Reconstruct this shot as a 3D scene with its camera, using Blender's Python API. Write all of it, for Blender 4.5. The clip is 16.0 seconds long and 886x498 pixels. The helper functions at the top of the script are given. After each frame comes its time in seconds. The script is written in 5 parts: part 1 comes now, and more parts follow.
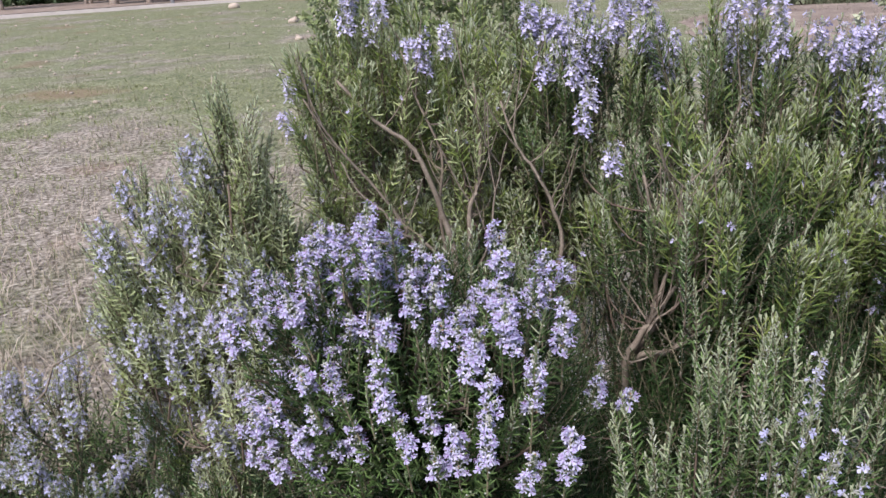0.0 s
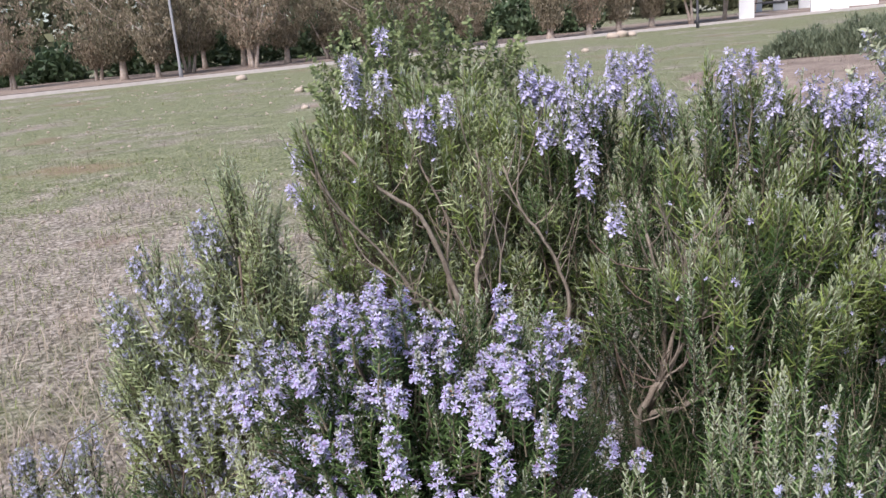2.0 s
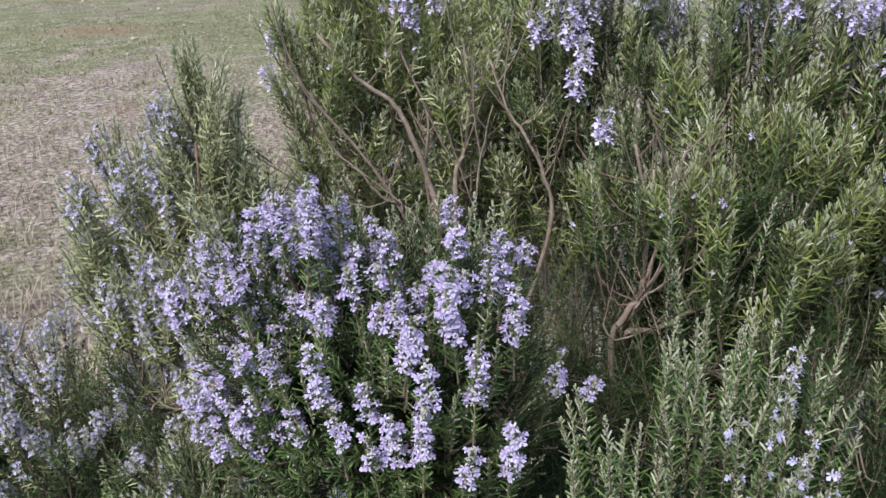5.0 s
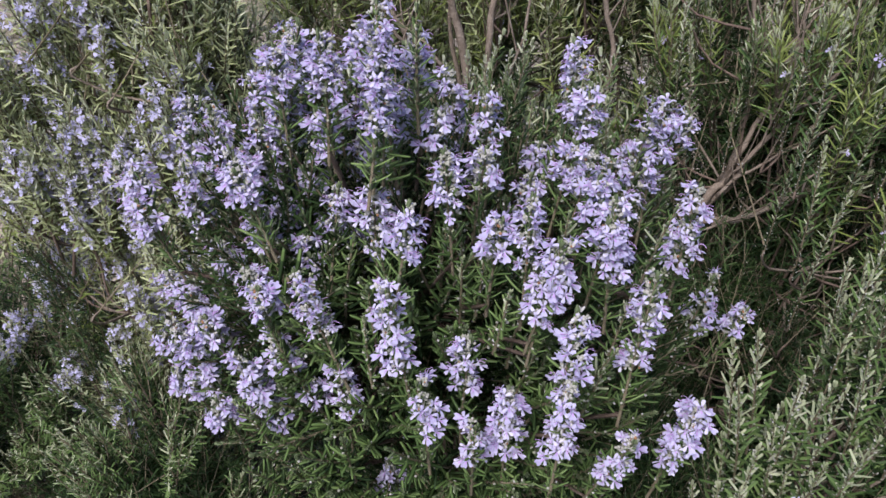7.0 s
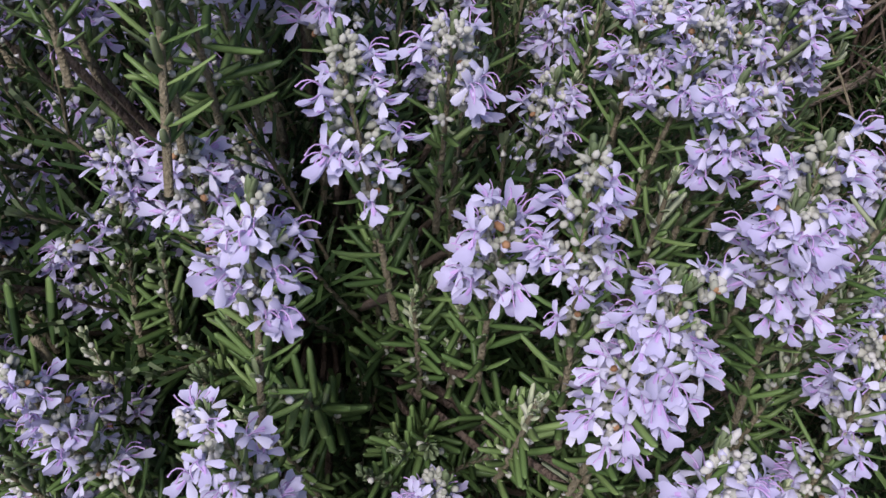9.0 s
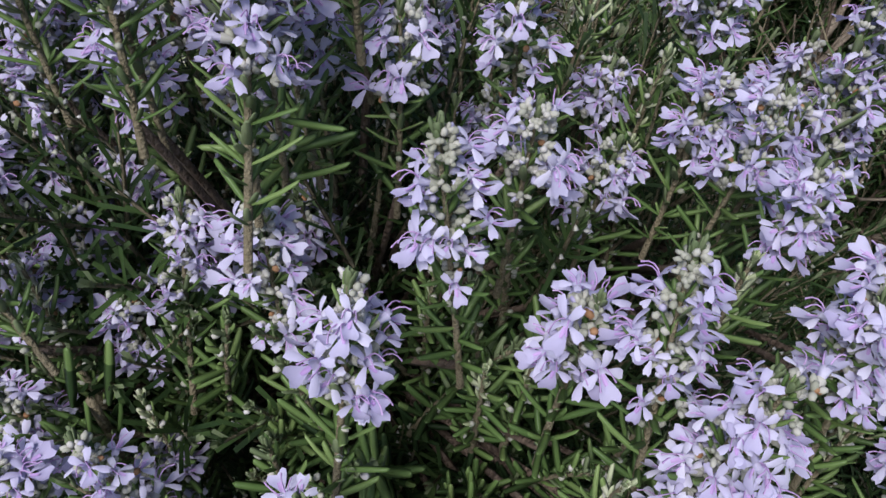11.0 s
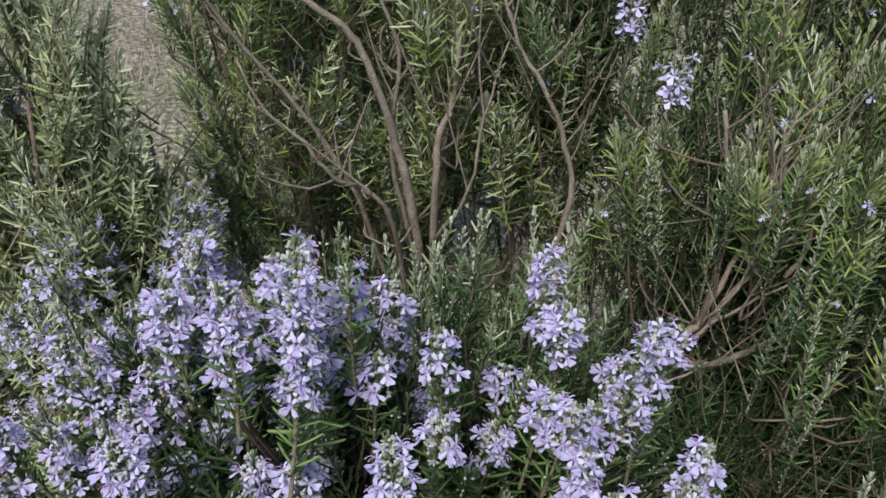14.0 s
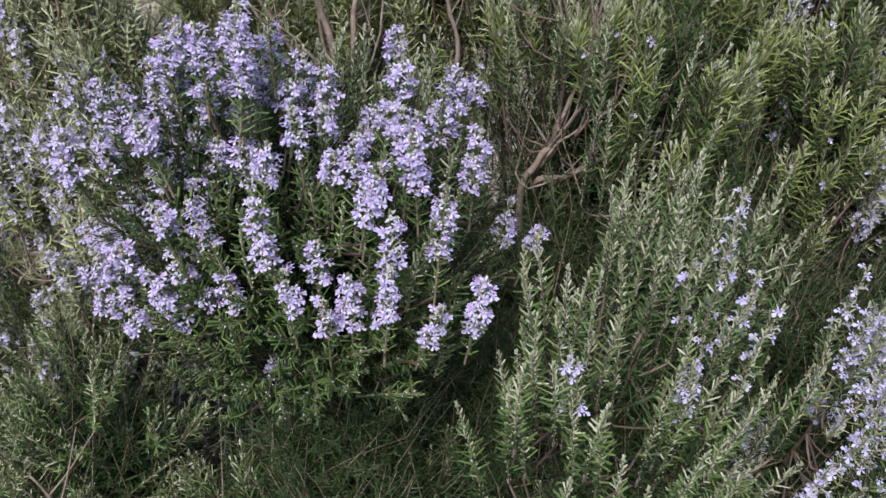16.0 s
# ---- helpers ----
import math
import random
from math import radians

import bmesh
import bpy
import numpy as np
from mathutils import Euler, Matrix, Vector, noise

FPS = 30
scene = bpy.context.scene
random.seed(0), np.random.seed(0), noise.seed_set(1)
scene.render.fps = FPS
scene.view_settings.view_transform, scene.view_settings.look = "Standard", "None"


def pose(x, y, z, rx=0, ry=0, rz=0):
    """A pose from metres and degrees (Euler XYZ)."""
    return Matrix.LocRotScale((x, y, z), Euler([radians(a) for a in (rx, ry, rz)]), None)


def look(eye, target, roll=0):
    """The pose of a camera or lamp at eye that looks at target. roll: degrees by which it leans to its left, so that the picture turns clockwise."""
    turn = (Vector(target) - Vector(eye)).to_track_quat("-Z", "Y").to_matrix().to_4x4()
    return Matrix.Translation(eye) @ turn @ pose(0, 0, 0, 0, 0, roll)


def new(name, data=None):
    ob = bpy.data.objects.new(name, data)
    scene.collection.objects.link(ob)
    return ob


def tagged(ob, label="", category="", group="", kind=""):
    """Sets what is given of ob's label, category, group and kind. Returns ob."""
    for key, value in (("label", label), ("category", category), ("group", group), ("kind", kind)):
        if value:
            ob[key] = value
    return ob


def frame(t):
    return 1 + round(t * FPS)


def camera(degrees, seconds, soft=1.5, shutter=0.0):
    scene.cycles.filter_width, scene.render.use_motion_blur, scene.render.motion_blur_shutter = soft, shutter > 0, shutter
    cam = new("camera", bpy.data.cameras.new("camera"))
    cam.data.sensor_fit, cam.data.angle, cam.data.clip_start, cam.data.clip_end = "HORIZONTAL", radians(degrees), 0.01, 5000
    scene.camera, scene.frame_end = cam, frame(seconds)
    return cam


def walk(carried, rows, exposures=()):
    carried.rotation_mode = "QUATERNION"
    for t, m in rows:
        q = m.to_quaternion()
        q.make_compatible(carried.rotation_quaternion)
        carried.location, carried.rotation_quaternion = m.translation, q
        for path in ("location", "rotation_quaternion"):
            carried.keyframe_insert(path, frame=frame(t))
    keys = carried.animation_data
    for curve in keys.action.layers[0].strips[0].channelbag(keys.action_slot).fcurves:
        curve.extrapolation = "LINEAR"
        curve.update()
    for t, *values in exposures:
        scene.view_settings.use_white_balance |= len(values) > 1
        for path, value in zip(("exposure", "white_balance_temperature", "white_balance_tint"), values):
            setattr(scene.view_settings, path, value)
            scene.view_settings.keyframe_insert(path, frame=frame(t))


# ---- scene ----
cam = camera(55.8, 16.0, 1.5)
PATH = [
    (0, (0.018, 0.025, 1.431), (-0.042, 1.92, 0.794), -3.3),
    (0.5, (0.028, 0.011, 1.433), (0.071, 1.922, 0.845), -2.4),
    (1, (0.026, 0.006, 1.443), (0.138, 1.95, 0.99), -2.1),
    (1.5, (0.026, 0.005, 1.455), (0.072, 1.958, 1.029), -3.4),
    (2, (0.022, 0.008, 1.442), (-0.051, 1.944, 0.946), -5.2),
    (2.5, (0.021, 0.022, 1.432), (-0.026, 1.936, 0.851), -5.4),
    (3, (0.049, 0.017, 1.429), (0.112, 1.911, 0.791), -5.3),
    (3.2, (0.055, 0.021, 1.43), (0.149, 1.912, 0.786), -5.1),
    (5.3, (0.136, 0.108, 1.442), (-0.086, 1.929, 0.645), -2.3),
    (5.5, (0.147, 0.116, 1.434), (-0.112, 1.919, 0.61), -2.2),
    (6, (0.145, 0.166, 1.413), (-0.16, 1.945, 0.552), -2.3),
    (6.5, (0.058, 0.276, 1.381), (-0.146, 2.04, 0.46), -1.1),
    (7, (-0.058, 0.392, 1.34), (-0.016, 2.072, 0.257), 1.3),
    (7.5, (-0.056, 0.492, 1.299), (0.093, 2.057, 0.063), 1.8),
    (8, (-0.045, 0.58, 1.243), (0.084, 2.126, -0.019), 0.1),
    (8.2, (-0.036, 0.617, 1.225), (0.039, 2.158, -0.047), -1.5),
    (10.3, (-0.052, 0.699, 1.192), (0.124, 2.165, -0.157), 0.2),
    (10.5, (-0.056, 0.7, 1.195), (0.116, 2.165, -0.155), 0.3),
    (11, (-0.062, 0.693, 1.215), (0.097, 2.196, -0.095), 0.9),
    (11.5, (-0.062, 0.673, 1.241), (0.073, 2.215, -0.025), 0.5),
    (12, (-0.065, 0.654, 1.261), (0.056, 2.207, 0.006), 0.1),
    (12.5, (-0.069, 0.646, 1.27), (0.052, 2.211, 0.03), 0.4),
    (13, (-0.067, 0.622, 1.303), (0.067, 2.22, 0.107), 1.6),
    (13.5, (-0.056, 0.594, 1.348), (0.083, 2.262, 0.255), 2.3),
    (14, (-0.052, 0.551, 1.379), (0.113, 2.292, 0.409), 1.7),
    (14.5, (-0.078, 0.452, 1.37), (0.192, 2.153, 0.353), 1.2),
    (15, (-0.099, 0.316, 1.377), (0.283, 1.959, 0.302), 1.2),
    (15.5, (-0.096, 0.233, 1.385), (0.258, 1.877, 0.302), 1.5),
    (16, (-0.01, 0.174, 1.394), (0.231, 1.85, 0.331), 2.0),
]
walk(cam, [(t, look(eye, target, roll)) for t, eye, target, roll in PATH],
     [(0, 1.82, 6360, 18), (2, 1.86, 6360, 18), (2.5, 1.62, 6360, 18), (3, 1.74, 6360, 18), (5.5, 1.80, 6360, 19), (7, 1.62, 6360, 21), (8, 1.50, 6360, 23),
      (10.5, 1.38, 6360, 14), (12.5, 1.37, 6360, 13), (13.5, 1.53, 6360, 11), (14, 1.50, 6360, 12), (14.5, 1.53, 6360, 16), (15, 1.49, 6360, 20), (16, 1.74, 6360, 22)])

# ---- world, sun, exposure ----
scene.view_settings.use_white_balance = True
scene.view_settings.white_balance_temperature, scene.view_settings.white_balance_tint = 6380, 17
world = bpy.data.worlds.new("world")
scene.world = world
world.use_nodes = True
sky = world.node_tree.nodes.new("ShaderNodeTexSky")
sky.sky_type, sky.sun_disc = "NISHITA", False
sky.sun_elevation, sky.sun_rotation = radians(52), radians(208)
world.node_tree.links.new(sky.outputs[0], world.node_tree.nodes["Background"].inputs[0])
world.node_tree.nodes["Background"].inputs[1].default_value = 0.042
sun = new("sun", bpy.data.lights.new("sun", "SUN"))
sun.data.energy, sun.data.angle, sun.data.color = 1.6, radians(28), (1.0, 0.965, 0.91)
sun.matrix_world = look((-3.2, -5.0, 8.2), (0, 1, 0))

# ---- materials ----
def material(name, rough=0.6, spec=0.4):
    m = bpy.data.materials.new(name)
    m.use_nodes = True
    p = m.node_tree.nodes["Principled BSDF"]
    p.inputs["Roughness"].default_value = rough
    p.inputs["Specular IOR Level"].default_value = spec
    return m, m.node_tree, p


def ramp(nt, source, stops):
    r = nt.nodes.new("ShaderNodeValToRGB")
    while len(r.color_ramp.elements) < len(stops):
        r.color_ramp.elements.new(0.5)
    for e, (at, colour) in zip(r.color_ramp.elements, stops):
        e.position, e.color = at, (*colour, 1)
    nt.links.new(source, r.inputs[0])
    return r.outputs[0]


def texture(nt, kind, scale, detail=4.0, out="Fac"):
    c = nt.nodes.new("ShaderNodeTexCoord")
    n = nt.nodes.new(kind)
    n.inputs["Scale"].default_value = scale
    if "Detail" in n.inputs:
        n.inputs["Detail"].default_value = detail
    nt.links.new(c.outputs["Object"], n.inputs["Vector"])
    return n.outputs[out]


def mix(nt, fac, a, b, mode="MIX"):
    m = nt.nodes.new("ShaderNodeMix")
    m.data_type, m.blend_type = "RGBA", mode
    for socket, value in ((m.inputs[0], fac), (m.inputs[6], a), (m.inputs[7], b)):
        if isinstance(value, (int, float)):
            socket.default_value = value
        elif isinstance(value, tuple):
            socket.default_value = (*value, 1)
        else:
            nt.links.new(value, socket)
    return m.outputs[2]


def bump(nt, p, height, strength=0.4, distance=0.01):
    b = nt.nodes.new("ShaderNodeBump")
    b.inputs["Strength"].default_value, b.inputs["Distance"].default_value = strength, distance
    nt.links.new(height, b.inputs["Height"])
    nt.links.new(b.outputs[0], p.inputs["Normal"])


def foliage(name, stops, rough=0.5, through_light=0.25, spec=0.4):
    """Thin leaf or petal: each piece its own tone, some light passes through."""
    m, nt, p = material(name, rough, spec)
    g = nt.nodes.new("ShaderNodeNewGeometry")
    o = nt.nodes.new("ShaderNodeObjectInfo")
    add = nt.nodes.new("ShaderNodeMath")
    add.operation = "MULTIPLY_ADD"
    add.inputs[1].default_value = 0.4
    half = nt.nodes.new("ShaderNodeMath")
    half.operation = "MULTIPLY"
    half.inputs[1].default_value = 0.6
    nt.links.new(g.outputs["Random Per Island"], half.inputs[0])
    nt.links.new(o.outputs["Random"], add.inputs[0])
    nt.links.new(half.outputs[0], add.inputs[2])
    colour = ramp(nt, add.outputs[0], stops)
    nt.links.new(colour, p.inputs["Base Color"])
    t = nt.nodes.new("ShaderNodeBsdfTranslucent")
    nt.links.new(colour, t.inputs[0])
    x = nt.nodes.new("ShaderNodeMixShader")
    x.inputs[0].default_value = through_light
    nt.links.new(p.outputs[0], x.inputs[1])
    nt.links.new(t.outputs[0], x.inputs[2])
    nt.links.new(x.outputs[0], nt.nodes["Material Output"].inputs[0])
    return m


def grained(name, stops, scale, rough=0.85, relief=0.5, distance=0.01, fine=6.0):
    m, nt, p = material(name, rough, 0.25)
    a = texture(nt, "ShaderNodeTexNoise", scale)
    b = texture(nt, "ShaderNodeTexNoise", scale * fine)
    both = mix(nt, 0.45, ramp(nt, a, stops), ramp(nt, b, stops))
    nt.links.new(both, p.inputs["Base Color"])
    bump(nt, p, b, relief, distance)
    return m


# Darker than the living leaf: shade inside the bushes is part of this colour
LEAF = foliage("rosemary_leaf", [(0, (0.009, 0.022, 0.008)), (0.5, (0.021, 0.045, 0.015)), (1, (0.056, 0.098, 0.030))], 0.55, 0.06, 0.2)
GREEN = foliage("mid_green_rosemary_leaf", [(0, (0.048, 0.094, 0.028)), (0.5, (0.099, 0.166, 0.052)), (1, (0.185, 0.265, 0.095))], 0.42, 0.08, 0.25)
UNDER = foliage("leaf_underside", [(0, (0.09, 0.13, 0.06)), (1, (0.17, 0.215, 0.115))], 0.7, 0.08)
FRESH = foliage("fresh_rosemary_leaf", [(0, (0.120, 0.172, 0.045)), (0.5, (0.198, 0.258, 0.070)), (1, (0.33, 0.385, 0.130))], 0.4, 0.15, 0.25)
PALE = foliage("rosemary_young_leaf", [(0, (0.28, 0.335, 0.19)), (0.6, (0.45, 0.50, 0.325)), (1, (0.63, 0.655, 0.51))], 0.6, 0.2)
SILVER = foliage("silvery_rosemary_leaf", [(0, (0.19, 0.235, 0.105)), (0.5, (0.33, 0.385, 0.185)), (1, (0.50, 0.54, 0.32))], 0.5, 0.12, 0.25)
SPRIG = grained("green_shoot_bark", [(0.3, (0.13, 0.11, 0.07)), (0.7, (0.25, 0.22, 0.15))], 150)
BARK = grained("rosemary_bark", [(0.3, (0.075, 0.054, 0.041)), (0.55, (0.15, 0.112, 0.088)), (0.75, (0.26, 0.205, 0.172))], 60, 0.9, 0.8, 0.004)
TWIG = grained("grey_rosemary_twig", [(0.3, (0.13, 0.105, 0.082)), (0.55, (0.23, 0.19, 0.15)), (0.75, (0.37, 0.32, 0.27))], 70, 0.9, 0.8, 0.003)
PETAL = foliage("lilac_petal", [(0, (0.435, 0.40, 0.635)), (0.5, (0.58, 0.565, 0.765)), (1, (0.80, 0.795, 0.89))], 0.55, 0.33, 0.2)
BLUE_PETAL = foliage("violet_blue_petal", [(0, (0.46, 0.415, 0.67)), (0.5, (0.59, 0.55, 0.795)), (1, (0.73, 0.70, 0.88))], 0.55, 0.3, 0.2)
THROAT = foliage("violet_throat", [(0, (0.46, 0.30, 0.62)), (1, (0.62, 0.45, 0.74))], 0.6, 0.2, 0.2)
CALYX = foliage("grey_bud", [(0, (0.22, 0.235, 0.185)), (0.5, (0.38, 0.385, 0.335)), (1, (0.56, 0.545, 0.56))], 0.75, 0.1, 0.2)
SPENT = foliage("spent_petal", [(0, (0.24, 0.12, 0.06)), (1, (0.42, 0.25, 0.14))], 0.7, 0.2, 0.2)
WHITE_PETAL = foliage("pale_petal", [(0, (0.42, 0.42, 0.66)), (1, (0.60, 0.59, 0.78))], 0.55, 0.3, 0.2)
OTHER_LEAF = foliage("broad_shrub_leaf", [(0, (0.14, 0.19, 0.075)), (0.5, (0.26, 0.31, 0.14)), (1, (0.40, 0.43, 0.25))], 0.45, 0.25)
GREY_LEAF = foliage("grey_shrub_leaf", [(0, (0.24, 0.27, 0.16)), (0.5, (0.39, 0.42, 0.27)), (1, (0.55, 0.57, 0.43))], 0.6, 0.2)
DARK_LEAF = foliage("dark_needle", [(0, (0.035, 0.06, 0.03)), (0.5, (0.06, 0.095, 0.045)), (1, (0.10, 0.14, 0.07))], 0.55, 0.15)
MOUND_LEAF = foliage("grey_green_needle", [(0, (0.09, 0.115, 0.07)), (0.5, (0.15, 0.18, 0.11)), (1, (0.24, 0.26, 0.18))], 0.6, 0.15)
GREY_TWIG = grained("dry_grey_twig", [(0.3, (0.20, 0.17, 0.14)), (0.7, (0.40, 0.36, 0.30))], 80)
CYPRESS = foliage("cypress_scale", [(0, (0.10, 0.094, 0.060)), (0.45, (0.215, 0.185, 0.128)), (0.85, (0.33, 0.27, 0.20)), (1, (0.47, 0.32, 0.24))], 0.8, 0.15, 0.15)
PINE = foliage("pine_needle", [(0, (0.17, 0.18, 0.075)), (0.6, (0.31, 0.315, 0.14)), (1, (0.48, 0.46, 0.25))], 0.6, 0.15, 0.2)
TRUNK = grained("tree_bark", [(0.3, (0.24, 0.19, 0.155)), (0.7, (0.52, 0.44, 0.38))], 6, 0.95, 0.8, 0.03)
GRASS = foliage("meadow_blade", [(0, (0.125, 0.135, 0.074)), (0.3, (0.20, 0.19, 0.117)), (0.5, (0.315, 0.268, 0.212)), (1, (0.50, 0.43, 0.365))], 0.7, 0.2, 0.2)
GREEN_GRASS = foliage("green_blade", [(0, (0.12, 0.155, 0.055)), (0.6, (0.24, 0.27, 0.12)), (1, (0.40, 0.38, 0.22))], 0.7, 0.2, 0.2)
STONE = grained("limestone", [(0.3, (0.36, 0.29, 0.23)), (0.7, (0.54, 0.46, 0.39))], 9, 0.9, 0.6, 0.01)
PATHSTUFF = grained("pale_path_gravel", [(0.3, (0.33, 0.275, 0.25)), (0.7, (0.46, 0.395, 0.365))], 2, 0.95, 0.5, 0.01)
KERB = grained("kerb_concrete", [(0.3, (0.46, 0.41, 0.385)), (0.7, (0.60, 0.55, 0.52))], 3, 0.9, 0.4, 0.01)
WHITEWASH = grained("white_rendered_wall", [(0.3, (0.70, 0.70, 0.70)), (0.7, (0.83, 0.83, 0.83))], 2, 0.8, 0.2, 0.01)
IRON = grained("dark_iron", [(0.3, (0.03, 0.03, 0.035)), (0.7, (0.07, 0.07, 0.075))], 5, 0.5, 0.1, 0.01)
POLE = grained("galvanised_pole", [(0.3, (0.16, 0.16, 0.17)), (0.7, (0.24, 0.24, 0.25))], 3, 0.5, 0.1, 0.01)
SOIL = grained("red_brown_soil", [(0.3, (0.15, 0.11, 0.09)), (0.5, (0.25, 0.20, 0.165)), (0.75, (0.38, 0.32, 0.27))], 1.5, 0.95, 0.9, 0.05)
# litter tone taken down to hold the shade under the bushes
LITTER_AND_SHADE = grained("litter_and_shade", [(0.3, (0.03, 0.024, 0.018)), (0.6, (0.065, 0.05, 0.038)), (0.8, (0.13, 0.10, 0.075))], 30, 0.95, 0.9, 0.01)
HEDGE = foliage("far_wood_leaf", [(0, (0.07, 0.08, 0.045)), (0.6, (0.14, 0.145, 0.085)), (1, (0.22, 0.22, 0.14))], 0.7, 0.1, 0.2)


def meadow():
    m, nt, p = material("meadow_ground", 0.95, 0.15)
    broad = texture(nt, "ShaderNodeTexNoise", 0.45, 6)
    mid = texture(nt, "ShaderNodeTexNoise", 2.2, 6)
    fine = texture(nt, "ShaderNodeTexNoise", 28, 6)
    green = ramp(nt, fine, [(0.34, (0.085, 0.098, 0.045)), (0.5, (0.19, 0.205, 0.115)), (0.66, (0.33, 0.325, 0.22))])
    dry = ramp(nt, fine, [(0.34, (0.10, 0.083, 0.064)), (0.5, (0.27, 0.235, 0.195)), (0.66, (0.49, 0.44, 0.38))])
    # the near ground is drier than the meadow further off
    sep = nt.nodes.new("ShaderNodeSeparateXYZ")
    c = nt.nodes.new("ShaderNodeTexCoord")
    nt.links.new(c.outputs["Object"], sep.inputs[0])
    far = nt.nodes.new("ShaderNodeMapRange")
    far.inputs["From Min"].default_value, far.inputs["From Max"].default_value = 0.5, 9.5
    far.inputs["To Min"].default_value, far.inputs["To Max"].default_value = 0.15, -0.11
    off = nt.nodes.new("ShaderNodeMath")
    off.operation = "SUBTRACT"
    off.inputs[1].default_value = 1.5
    size = nt.nodes.new("ShaderNodeMath")
    size.operation = "ABSOLUTE"
    nt.links.new(sep.outputs["Y"], off.inputs[0])
    nt.links.new(off.outputs[0], size.inputs[0])
    nt.links.new(size.outputs[0], far.inputs["Value"])
    s1 = nt.nodes.new("ShaderNodeMath")
    s1.operation = "ADD"
    nt.links.new(broad, s1.inputs[0])
    nt.links.new(far.outputs[0], s1.inputs[1])
    s2 = nt.nodes.new("ShaderNodeMath")
    s2.operation = "MULTIPLY_ADD"
    s2.inputs[1].default_value = 0.5
    nt.links.new(mid, s2.inputs[0])
    nt.links.new(s1.outputs[0], s2.inputs[2])
    fac = ramp(nt, s2.outputs[0], [(0.64, (0, 0, 0)), (0.84, (1, 1, 1))])
    earth = ramp(nt, texture(nt, "ShaderNodeTexNoise", 0.55, 3), [(0.62, (0, 0, 0)), (0.72, (1, 1, 1))])
    base = mix(nt, fac, green, dry)
    base = mix(nt, mix(nt, 0.5, earth, (0, 0, 0)), base, (0.24, 0.155, 0.11))
    base = mix(nt, 1.0, base, ramp(nt, texture(nt, "ShaderNodeTexNoise", 3.6, 5), [(0.36, (0.76, 0.77, 0.76)), (0.6, (1.0, 1.0, 1.0))]), "MULTIPLY")
    # one worn patch of red earth
    gap = nt.nodes.new("ShaderNodeVectorMath")
    gap.operation = "MULTIPLY_ADD"
    gap.inputs[1].default_value, gap.inputs[2].default_value = (1.3, 2.0, 0), (1.3 * 5.25, -2.0 * 11.1, 0)
    nt.links.new(c.outputs["Object"], gap.inputs[0])
    far_off = nt.nodes.new("ShaderNodeVectorMath")
    far_off.operation = "LENGTH"
    nt.links.new(gap.outputs[0], far_off.inputs[0])
    worn = nt.nodes.new("ShaderNodeMath")
    worn.operation = "MULTIPLY_ADD"
    worn.inputs[1].default_value = 0.7
    nt.links.new(mid, worn.inputs[0])
    near_by = nt.nodes.new("ShaderNodeMath")
    near_by.operation = "MULTIPLY"
    near_by.inputs[1].default_value = 0.3
    nt.links.new(far_off.outputs["Value"], near_by.inputs[0])
    nt.links.new(near_by.outputs[0], worn.inputs[2])
    bare = ramp(nt, worn.outputs[0], [(0.5, (0.5, 0.5, 0.5)), (0.75, (0, 0, 0))])
    base = mix(nt, bare, base, (0.25, 0.155, 0.11))
    nt.links.new(base, p.inputs["Base Color"])
    bump(nt, p, fine, 0.8, 0.03)
    return m


MEADOW = meadow()


# ---- geometry tools ----
class Geo:
    """Vertices and polygons with materials, kept as lists until they become one mesh."""

    def __init__(self):
        self.v, self.f, self.m, self.mats = [], [], [], []

    def slot(self, mat):
        if mat not in self.mats:
            self.mats.append(mat)
        return self.mats.index(mat)

    def add(self, verts, faces, mat):
        n, k = len(self.v), self.slot(mat)
        self.v += [tuple(x) for x in verts]
        self.f += [tuple(n + i for i in f) for f in faces]
        self.m += [k] * len(faces)

    def put(self, other, m):
        n = len(self.v)
        ks = [self.slot(x) for x in other.mats]
        self.v += [tuple(m @ Vector(x)) for x in other.v]
        self.f += [tuple(n + i for i in f) for f in other.f]
        self.m += [ks[i] for i in other.m]

    def arrays(self):
        v = np.array(self.v, dtype=np.float64)
        lens = np.array([len(f) for f in self.f], dtype=np.int32)
        loops = np.array([i for f in self.f for i in f], dtype=np.int32)
        return v, lens, loops, np.array(self.m, dtype=np.int32)

    def mesh(self, name, smooth=True):
        v, lens, loops, mats = self.arrays()
        return mesh_of(name, v, lens, loops, mats, self.mats, smooth)


def mesh_of(name, v, lens, loops, mats, materials, smooth=True):
    me = bpy.data.meshes.new(name)
    me.vertices.add(len(v))
    me.vertices.foreach_set("co", v.astype(np.float32).ravel())
    me.loops.add(len(loops))
    me.loops.foreach_set("vertex_index", loops)
    me.polygons.add(len(lens))
    starts = np.concatenate(([0], np.cumsum(lens)[:-1])).astype(np.int32)
    me.polygons.foreach_set("loop_start", starts)
    for x in materials:
        me.materials.append(x)
    me.polygons.foreach_set("material_index", mats)
    me.polygons.foreach_set("use_smooth", np.full(len(lens), smooth))
    me.update(calc_edges=True)
    me.validate()
    return me


